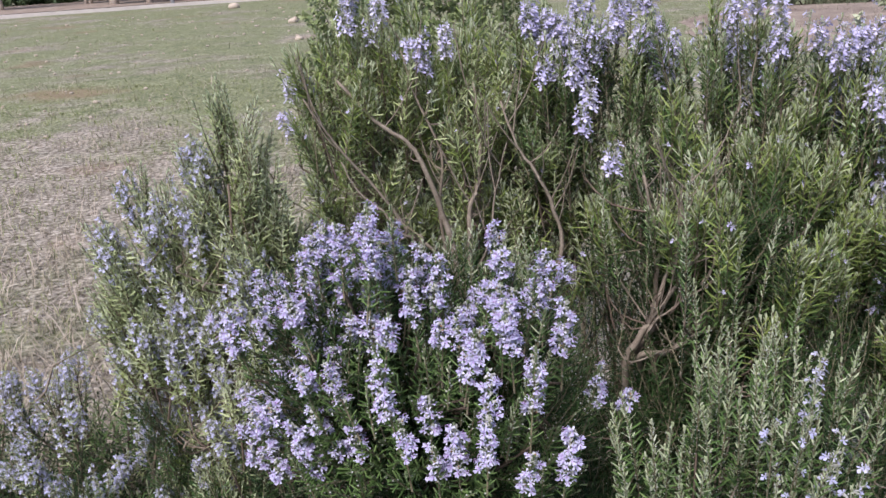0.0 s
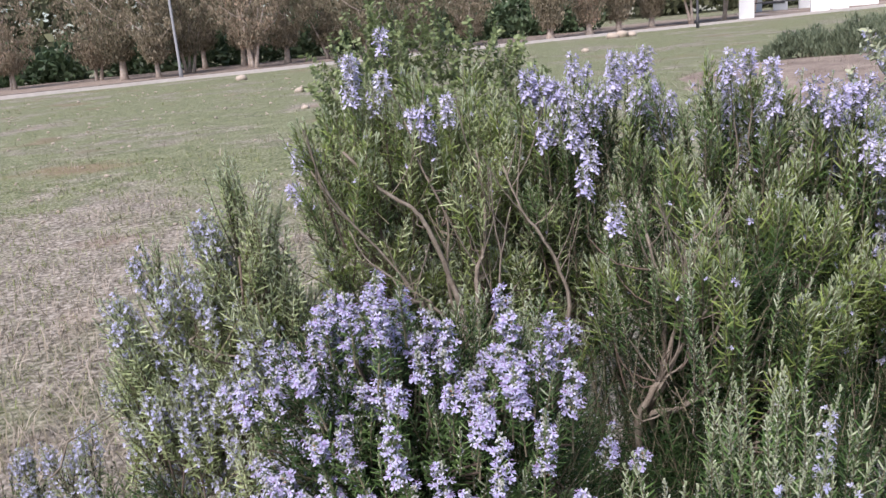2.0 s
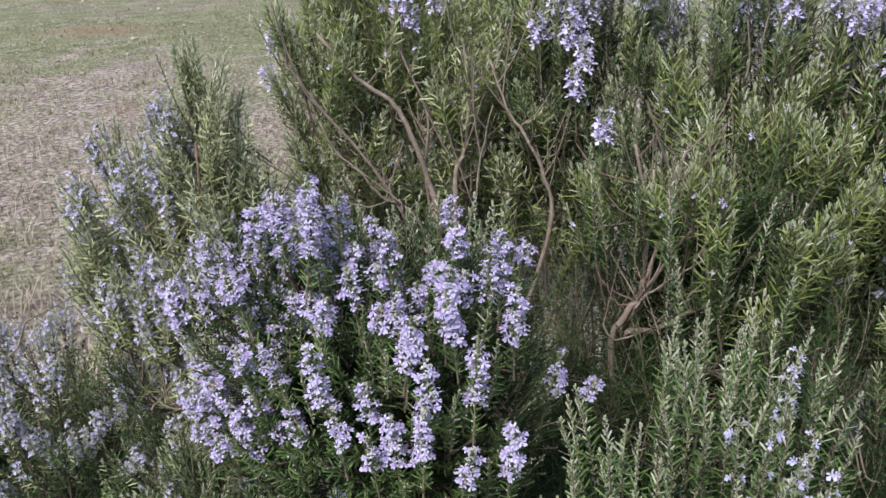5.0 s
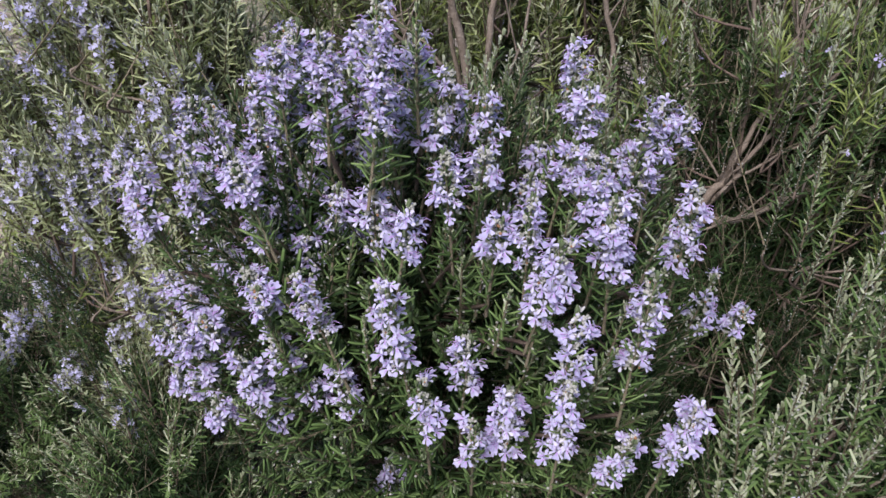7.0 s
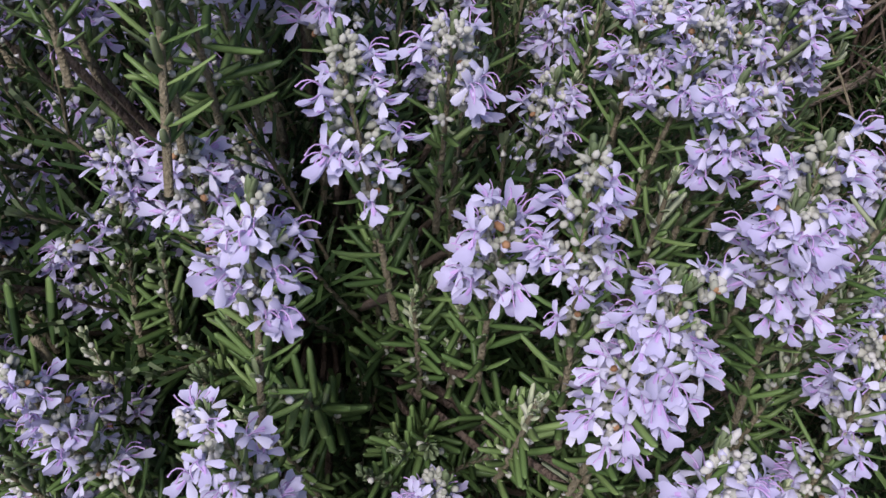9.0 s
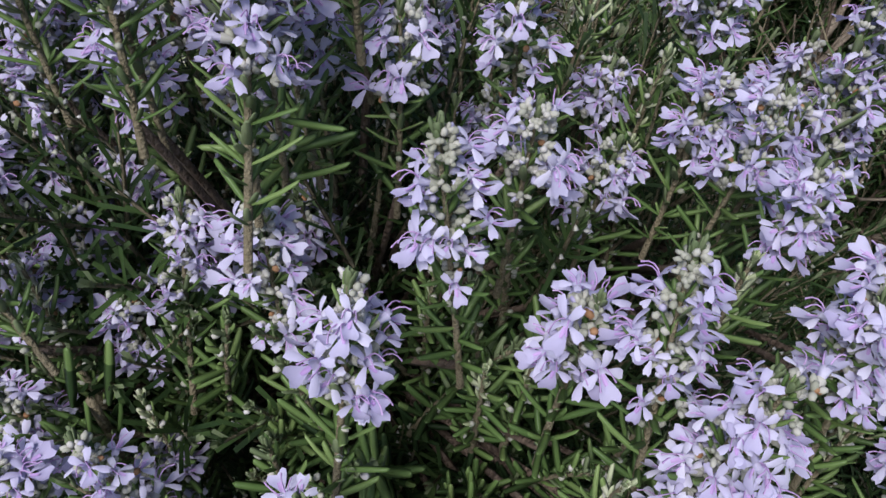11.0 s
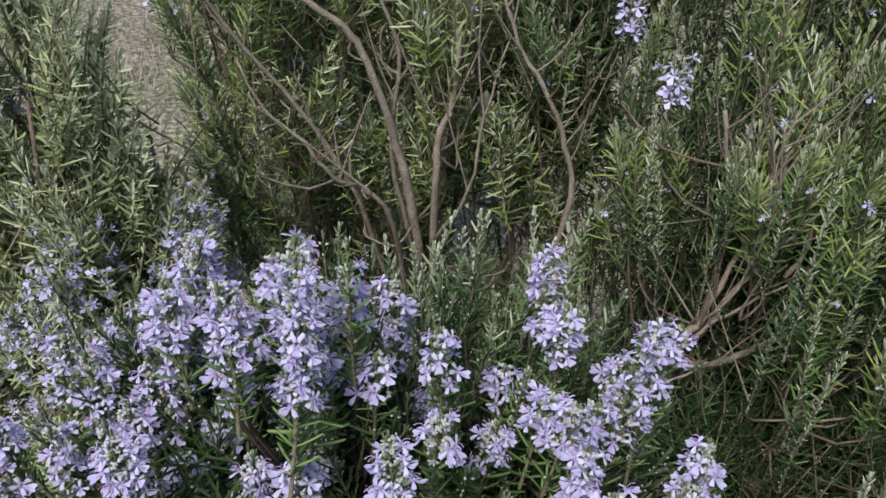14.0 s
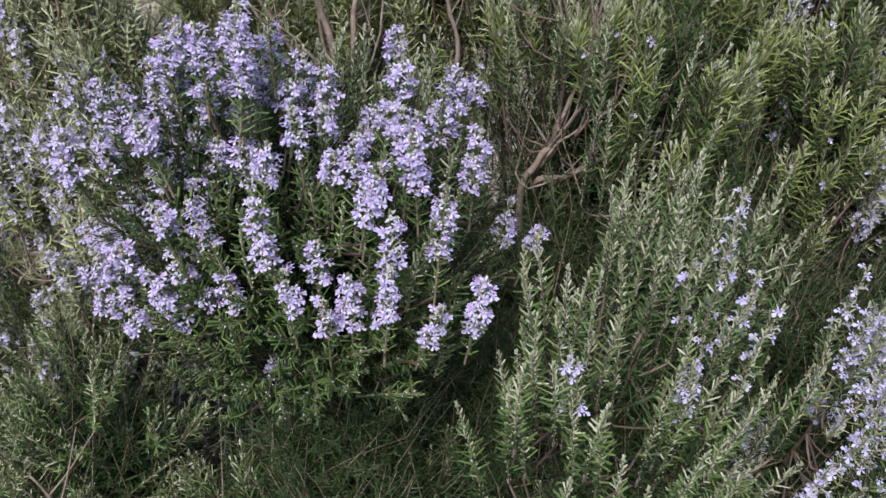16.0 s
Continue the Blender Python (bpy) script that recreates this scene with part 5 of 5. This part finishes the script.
# low left: rounded, much pale bloom on its top
def low_kinds(p, r):
    # dark boughs among the lower ones put the shade beneath into colour
    return PALE_BLOOM if p.z > 0.62 + r.uniform(-0.1, 0.1) else (PALE_BLOOM[:1] + DARK_BOUGHS if r.random() < 0.6 else FEATHERY)


bush("low rosemary with many pale blue flowers above dark foliage", (-0.74, 1.45, 0),
     [(-0.70, 1.42, 0.50, 0.24, 0.24, 0.30), (-0.98, 1.5, 0.42, 0.22, 0.25, 0.34), (-0.55, 1.36, 0.36, 0.16, 0.18, 0.25)],
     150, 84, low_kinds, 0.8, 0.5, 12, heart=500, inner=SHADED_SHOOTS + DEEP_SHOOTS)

# low front left: feathery, hardly any flower
# dark boughs to the right: the gap's shade put into leaf colour
bush("feathery green rosemary without flowers below the blooming one", (-0.32, 1.12, 0),
     [(-0.37, 1.14, 0.48, 0.17, 0.15, 0.22), (-0.13, 1.08, 0.33, 0.20, 0.16, 0.21), (0.10, 1.06, 0.30, 0.14, 0.16, 0.20), (-0.52, 1.02, 0.36, 0.14, 0.14, 0.20), (0.0, 0.96, 0.44, 0.22, 0.14, 0.20), (-0.22, 0.95, 0.38, 0.18, 0.14, 0.20)],
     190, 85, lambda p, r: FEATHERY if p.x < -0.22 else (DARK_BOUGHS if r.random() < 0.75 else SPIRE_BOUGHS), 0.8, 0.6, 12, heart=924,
     bare_limbs=[(0.004, [(-0.30, 1.1, 0.2), (-0.33, 0.98, 0.42), (-0.37, 0.95, 0.52), (-0.40, 0.95, 0.60)])])

# front right: upright pale-tipped shoots, a few flowers
RIGHT_TIPS = [(0.413, 0.938, 1.003), (0.375, 0.944, 1.02), (0.33, 0.932, 1.02), (0.281, 0.918, 1.019), (0.308, 0.912, 1.003), (0.193, 0.861, 0.977), (0.213, 0.846, 0.955), (0.177, 0.835, 0.953), (0.236, 0.838, 0.94), (0.256, 0.823, 0.918), (0.397, 0.868, 0.929), (0.452, 0.894, 0.942), (0.48, 0.905, 0.946), (0.304, 0.887, 0.973), (0.324, 0.878, 0.959), (0.352, 0.908, 0.983), (0.169, 0.808, 0.924), (0.35, 0.815, 0.889), (0.325, 0.93, 1.019), (0.39, 0.943, 1.014), (0.434, 0.941, 1.0), (0.477, 0.944, 0.991), (0.228, 0.751, 0.856), (0.317, 0.782, 0.865), (0.409, 0.773, 0.836), (0.508, 0.798, 0.837), (0.335, 0.726, 0.811), (0.247, 0.7, 0.809), (0.426, 0.723, 0.79), (0.143, 0.766, 0.891), (0.192, 0.778, 0.891)]
RIGHT_BLOOM = [(0.429, 0.917, 0.974), (0.383, 0.873, 0.938), (0.413, 0.856, 0.913), (0.444, 0.835, 0.886), (0.363, 0.806, 0.876), (0.218, 0.777, 0.883)]
right_fixed = [(Vector(p), leaning(p, (0.34, 1.0, 0.55), 1.8), rb.choice(SPIRES)) for p in RIGHT_TIPS]
for p in RIGHT_TIPS * 2:
    q = Vector(p) + Vector((rb.gauss(0, 0.022), rb.gauss(0.015, 0.022), rb.uniform(-0.09, -0.02)))
    right_fixed.append((q, leaning(q, (0.34, 1.0, 0.55), 1.7), rb.choice(SPIRES)))
for p in RIGHT_BLOOM:
    for _ in range(2):
        q = Vector(p) + Vector((rb.gauss(0, 0.01), rb.gauss(0, 0.01), rb.uniform(-0.03, 0)))
        right_fixed.append((q, leaning(q, (0.34, 1.0, 0.55), 1.3), rb.choice(BUDDED_SPIRES)))
# dark boughs below the pale tips, with the shade there coloured in
bush("upright rosemary with pale young tips and few flowers", (0.38, 1.08, 0),
     [(0.36, 0.96, 0.62, 0.17, 0.15, 0.26), (0.44, 1.0, 0.66, 0.12, 0.14, 0.22), (0.35, 0.93, 0.36, 0.24, 0.20, 0.30)],
     75, 86, lambda p, r: DARK_BOUGHS if r.random() < 0.5 else SPIRE_BOUGHS, 1.2, 0.5, 12, right_fixed, heart=924)

# far right front: slanting spikes of pale bloom
EDGE_TIPS = [(0.55, 0.86, 0.90), (0.58, 0.84, 0.86), (0.61, 0.88, 0.90), (0.56, 0.80, 0.82), (0.60, 0.79, 0.78), (0.64, 0.86, 0.84), (0.54, 0.76, 0.77), (0.66, 0.82, 0.78), (0.50, 0.74, 0.74), (0.57, 0.72, 0.70)]
bush("low rosemary with slanting pale lilac spikes at the bed's edge", (0.76, 1.02, 0),
     [(0.66, 0.95, 0.56, 0.12, 0.12, 0.22), (0.82, 0.98, 0.52, 0.17, 0.17, 0.27), (0.70, 0.98, 0.3, 0.25, 0.2, 0.28)],
     140, 87, lambda p, r: SPIRE_BOUGHS if r.random() < 0.6 else PALE_BLOOM, 1.0, 0.5, 10, with_neighbours(EDGE_TIPS, (0.55, 1.0, 0.5), 0.9, SILVER_SPIKES + BUDDED_SPIRES, (1, 1, 2)), heart=924)


# right back: silvery, with pale bloom on tall spikes
def silver_kinds(p, r):
    # dark leaf low down, the hollow's shade in its colour
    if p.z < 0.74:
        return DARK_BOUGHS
    return FRESH_BOUGHS + SPIRE_BOUGHS if p.x < 0.84 else (PALE_BLOOM if r.random() < 0.5 else SPIRE_BOUGHS + GREY_BOUGHS)


SILVER_TIPS = [(0.74, 1.45, 1.16), (0.76, 1.46, 1.13), (0.73, 1.42, 1.10), (0.78, 1.44, 1.20), (0.82, 1.47, 1.18), (0.76, 1.43, 0.93), (0.80, 1.42, 0.96), (0.86, 1.45, 1.12), (0.90, 1.48, 1.16), (0.72, 1.48, 1.22)]
SILVER_TIPS += [(rb.uniform(0.72, 0.98), rb.uniform(1.38, 1.46), rb.uniform(0.92, 1.16)) for _ in range(16)]
SILVER_HEADS = [(0.67, 1.48, 1.31), (0.70, 1.49, 1.305), (0.72, 1.48, 1.32), (0.655, 1.47, 1.285), (0.713, 1.45, 1.22), (0.754, 1.45, 1.225), (0.82, 1.45, 1.24), (0.838, 1.45, 1.205), (0.555, 1.48, 1.362), (0.48, 1.48, 1.38), (0.52, 1.50, 1.378), (0.62, 1.47, 1.322), (0.55, 1.46, 1.315)]
SILVER_TIPS += [(x, 1.56 + rb.uniform(-0.07, 0.06), 1.375 - 0.05 * x - 0.40 * max(0.0, x - 0.6) + rb.uniform(-0.05, 0.015)) for x in (0.45, 0.48, 0.52, 0.55, 0.57, 0.60, 0.62, 0.64, 0.67, 0.69, 0.71, 0.74, 0.77, 0.80, 0.83, 0.86, 0.90, 0.94)]
bush("silvery rosemary with tall pale-flowered spikes", (0.86, 1.50, 0),
     [(0.80, 1.44, 0.86, 0.20, 0.22, 0.36), (1.05, 1.5, 0.78, 0.25, 0.3, 0.38), (0.70, 1.30, 0.42, 0.26, 0.16, 0.34), (0.80, 1.22, 0.50, 0.20, 0.12, 0.22)],
     110, 88, silver_kinds, 1.1, 0.4, 12, with_neighbours(SILVER_HEADS, (0.75, 1.6, 0.6), 1.6, BACK_SPIKES[:2], (0, 0, 1)) + with_neighbours(SILVER_TIPS, (0.75, 1.6, 0.6), 1.6, SILVER_SPIKES + BUDDED_SPIRES, (1, 1, 2)), heart=704,
     fill=[(1.04, 1.55, 0.40, 0.26, 0.12, 0.28), (0.82, 1.26, 0.46, 0.16, 0.10, 0.20)])

# front: the blooming bush that the walk ends at. Each spike: the head's tip and foot
UPPER_SPIKES = [((-0.017, 0.916, 1.119), (-0.021, 0.865, 1.092)), ((-0.046, 0.844, 1.110), (-0.043, 0.844, 1.086)), ((0.014, 0.906, 1.065), (-0.014, 0.828, 1.064)), ((0.005, 0.819, 1.093), (0.006, 0.812, 1.071)), ((0.067, 0.902, 1.079), (0.052, 0.855, 1.077)), ((0.099, 0.923, 1.110), (0.087, 0.908, 1.068)), ((0.058, 0.945, 1.115), (0.041, 0.900, 1.080)), ((-0.068, 0.825, 1.085), (-0.074, 0.818, 1.069)), ((-0.118, 0.887, 1.063), (-0.122, 0.881, 1.052)), ((-0.093, 0.870, 1.074), (-0.092, 0.869, 1.052)), ((0.022, 0.796, 1.075), (0.014, 0.798, 1.055)), ((0.055, 0.819, 1.093), (0.065, 0.819, 1.050)), ((-0.119, 0.886, 1.164), (-0.122, 0.882, 1.146)), ((-0.084, 0.886, 1.164), (-0.093, 0.861, 1.143)), ((-0.183, 0.876, 1.094), (-0.175, 0.869, 1.078)), ((-0.041, 0.989, 1.105), (-0.032, 0.991, 1.062))]
LEFT_SPIKES = [((-0.176, 0.933, 1.090), (-0.172, 0.928, 1.065)), ((-0.089, 0.890, 1.187), (-0.096, 0.862, 1.143)), ((-0.122, 0.886, 1.169), (-0.124, 0.890, 1.129)), ((-0.151, 0.960, 1.150), (-0.166, 0.928, 1.095)), ((-0.229, 0.951, 1.094), (-0.234, 0.946, 1.067)), ((-0.187, 0.914, 1.076), (-0.179, 0.870, 1.073)), ((-0.221, 0.907, 1.069), (-0.225, 0.92, 1.03)), ((-0.138, 0.828, 1.032), (-0.124, 0.816, 1.006)), ((-0.083, 0.795, 1.050), (-0.070, 0.797, 1.002)), ((-0.268, 0.96, 0.945), (-0.221, 0.885, 0.945)), ((-0.245, 0.887, 0.951), (-0.227, 0.883, 0.905)), ((-0.186, 0.841, 0.957), (-0.175, 0.865, 0.88)), ((-0.117, 0.830, 0.963), (-0.113, 0.829, 0.919)), ((-0.16, 0.94, 1.12), (-0.165, 0.93, 1.09)), ((-0.205, 0.93, 1.10), (-0.21, 0.925, 1.065))]
LOWER_SPIKES = [((-0.059, 0.777, 0.987), (-0.057, 0.774, 0.958)), ((-0.026, 0.776, 0.956), (-0.026, 0.780, 0.93)), ((-0.005, 0.783, 0.976), (-0.004, 0.787, 0.942)), ((0.034, 0.783, 1.036), (0.03, 0.772, 0.998)), ((0.03, 0.77, 0.992), (0.027, 0.761, 0.959)), ((0.082, 0.811, 1.046), (0.082, 0.790, 0.982)), ((0.117, 0.783, 0.968), (0.117, 0.793, 0.910)), ((0.106, 0.928, 1.111), (0.109, 0.917, 1.055)), ((0.049, 0.972, 1.134), (0.066, 0.942, 1.088)), ((0.051, 0.884, 1.092), (0.053, 0.817, 1.070)), ((0.120, 0.872, 1.072), (0.122, 0.868, 1.04)), ((0.169, 0.930, 0.961), (0.165, 0.925, 0.935)), ((0.018, 0.800, 1.073), (0.015, 0.80, 1.035)), ((-0.032, 0.808, 0.996), (-0.03, 0.805, 0.965)), ((0.075, 0.775, 0.945), (0.07, 0.785, 0.915)), ((-0.085, 0.860, 0.83), (-0.085, 0.865, 0.805))]


def blooming_bush():
    r = random.Random(91)
    base, heart = Vector((0.0, 1.12, 0)), Vector((-0.04, 1.02, 0.80))
    root = thing("rosemary_bush", base, "rosemary in full bloom, covered with lilac flower spikes", "rosemary bush", "rosemary bushes in the bed")
    here = Matrix.Translation(-base)
    feet = []

    def set_spike(tip, head, d):
        k = min(range(len(HEADS)), key=lambda i: abs(HEADS[i] - head))
        g, seats, length = r.choice(FINE_SPIKES[k])
        size = r.uniform(0.94, 1.06)
        foot = tip - d * length * size
        feet.append((foot, d))
        ob = part("flower_spike", shared(g, "flower_spike"), root, at=here @ frame_of(foot, d, r.uniform(0, 6.28), size))
        for which, m in seats:
            part("flower", FINE_FLOWER_MESH[which], ob, at=m)

    def outward(p):
        return ((p - heart).normalized() * 0.55 + UP * 1.1 + Vector((r.uniform(-1, 1), r.uniform(-1, 1), r.uniform(-1, 1))) * 0.12).normalized()

    for a, b in UPPER_SPIKES + LEFT_SPIKES + LOWER_SPIKES:
        a, b = Vector(a), Vector(b)
        d, gap = (a - b).normalized(), (a - b).length
        if d.z > 0.6:
            mid = (d + outward(a)).normalized()
            set_spike(a + mid * 0.006, gap + 0.018, mid)
        else:
            # two heads, one behind the other
            set_spike(a + UP * 0.004, 0.034, outward(a))
            set_spike(b + UP * 0.014, 0.026, outward(b))
    # smaller heads between them, thickest on the left flank
    every = [Vector(a) for a, b in UPPER_SPIKES + LEFT_SPIKES + LOWER_SPIKES]
    taken = every + [Vector(b) for a, b in UPPER_SPIKES + LEFT_SPIKES + LOWER_SPIKES]
    added = 0
    while added < 52:
        q = r.choice([p for p in every if p.x < -0.1] * 3 + every) + Vector((r.gauss(0, 0.035), r.uniform(0.0, 0.04), r.uniform(-0.06, 0.0)))
        if min((q - p).length for p in taken) > 0.026 and (q.x < -0.12 or q.y > 0.89):
            taken.append(q)
            set_spike(q, r.choice((0.026, 0.026, 0.034)), outward(q))
            added += 1
    # pale young shoots standing behind the bloom
    for i in range(34):
        p = Vector((-0.13 + 0.24 * (i + r.random()) / 34, r.uniform(1.03, 1.11), r.uniform(1.04, 1.125)))
        g = r.choice(SPIRES[:2] + SPIRES[4:5])
        d = (UP + Vector((r.uniform(-0.15, 0.15), r.uniform(-0.1, 0.1), 0))).normalized()
        foot = p - d * height_of(g)
        feet.append((foot, d))
        part("shoot", shared(g, "shoot"), root, "upright shoot with pale tip", here @ frame_of(foot, d, r.uniform(0, 6.28)))
    # budding shoots not yet in flower, between the heads
    added = 0
    while added < 45:
        q = r.choice(every) + Vector((r.gauss(0, 0.03), r.uniform(0.0, 0.05), r.uniform(-0.05, 0.01)))
        if min((q - p).length for p in taken) > 0.017 and q.x < 0.14:
            taken.append(q)
            g, d = r.choice(BUD_SHOOTS), outward(q)
            foot = q - d * height_of(g)
            feet.append((foot, d))
            part("shoot", shared(g, "shoot"), root, "budding shoot with pale tip", here @ frame_of(foot, d, r.uniform(0, 6.28)))
            added += 1
    # one leafy shoot whose long leaves spread like a star, and a pair of long upright leaves
    d = Vector((0.05, -0.35, 1)).normalized()
    part("shoot", shared(STAR_SHOOT, "shoot"), root, "leafy shoot with long spreading leaves", here @ frame_of(Vector((-0.087, 0.892, 1.065)), d, 0.4, 1.0))
    g = Geo()
    for x, tilt, length in ((-0.005, 0.05, 0.028), (0.006, 0.22, 0.026)):
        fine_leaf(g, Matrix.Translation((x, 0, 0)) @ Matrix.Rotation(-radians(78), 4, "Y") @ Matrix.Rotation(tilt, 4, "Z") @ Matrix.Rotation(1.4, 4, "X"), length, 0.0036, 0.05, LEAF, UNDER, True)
    tube(g, [(0, 0.01, -0.04), (0, 0.004, -0.01), (0.001, 0, 0.003)], [0.002, 0.0018, 0.0015], SPRIG, 6)
    part("long_leaf", g.mesh("long_leaf"), root, "pair of long upright leaves", here @ Matrix.Translation((-0.154, 0.868, 1.005)))
    lots, near = {}, []
    for tip, n, depth in crown([(-0.04, 0.995, 0.90, 0.218, 0.220, 0.215), (-0.15, 0.97, 0.98, 0.12, 0.12, 0.145)], 2600, r, 0.3, 0.5, -0.5):
        d = (n * 0.7 + UP * 0.6 + Vector((r.uniform(-1, 1), r.uniform(-1, 1), r.uniform(-1, 1))) * 0.3).normalized()
        # below the surface the dark leaf carries the crown's inner shade
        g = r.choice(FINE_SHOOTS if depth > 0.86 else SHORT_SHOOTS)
        foot = tip - d * (height_of(g) + 0.004)
        feet.append((foot, d))
        near.append((foot.y, g, here @ frame_of(foot, d, r.uniform(0, 6.28), r.uniform(0.85, 1.15))))
    # dark leaves on the old wood below, the crown's shade in their colour
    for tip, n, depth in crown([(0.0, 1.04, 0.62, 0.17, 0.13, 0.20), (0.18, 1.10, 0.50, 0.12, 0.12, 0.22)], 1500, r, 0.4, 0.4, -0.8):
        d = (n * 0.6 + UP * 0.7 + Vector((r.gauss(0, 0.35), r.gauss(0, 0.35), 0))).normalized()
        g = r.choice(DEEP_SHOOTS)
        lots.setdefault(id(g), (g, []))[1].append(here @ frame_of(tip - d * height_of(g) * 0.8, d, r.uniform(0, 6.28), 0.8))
    near.sort(key=lambda q: (q[1] not in FINE_SHOOTS, q[0]))
    for i, (_, g, m) in enumerate(near):
        if i < 130:
            part("shoot", shared(g, "shoot"), root, at=m)
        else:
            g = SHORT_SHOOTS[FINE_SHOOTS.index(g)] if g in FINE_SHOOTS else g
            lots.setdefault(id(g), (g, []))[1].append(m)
    tagged(part("foliage", merged("foliage", list(lots.values())), root), kind="stuff")
    heads = []
    for i in range(14):
        tip = heart + Vector((r.uniform(-0.12, 0.12), r.uniform(-0.06, 0.10), r.uniform(-0.04, 0.13)))
        start = base + Vector((r.uniform(-0.04, 0.04), r.uniform(-0.04, 0.04), -0.02))
        g = Geo()
        heads += limb_tube(g, [start.lerp(tip, k / 3) + Vector((0, 0.05, 0)) * math.sin(math.pi * k / 3) for k in range(4)], 0.0065, 0.002, r, here, 0.005)[3:]
        part("limb", g.mesh("limb"), root)
    g = Geo()
    for foot, d in feet[::2]:
        n = min(heads, key=lambda p: (p - foot).length)
        tube(g, [here @ n, here @ (n.lerp(foot, 0.5) + Vector((0, 0, -0.01))), here @ (foot + d * 0.01)], [0.0024, 0.0018, 0.0015], BARK, 4, False)
    tagged(part("branchwork", g.mesh("branchwork"), root), kind="stuff")


blooming_bush()
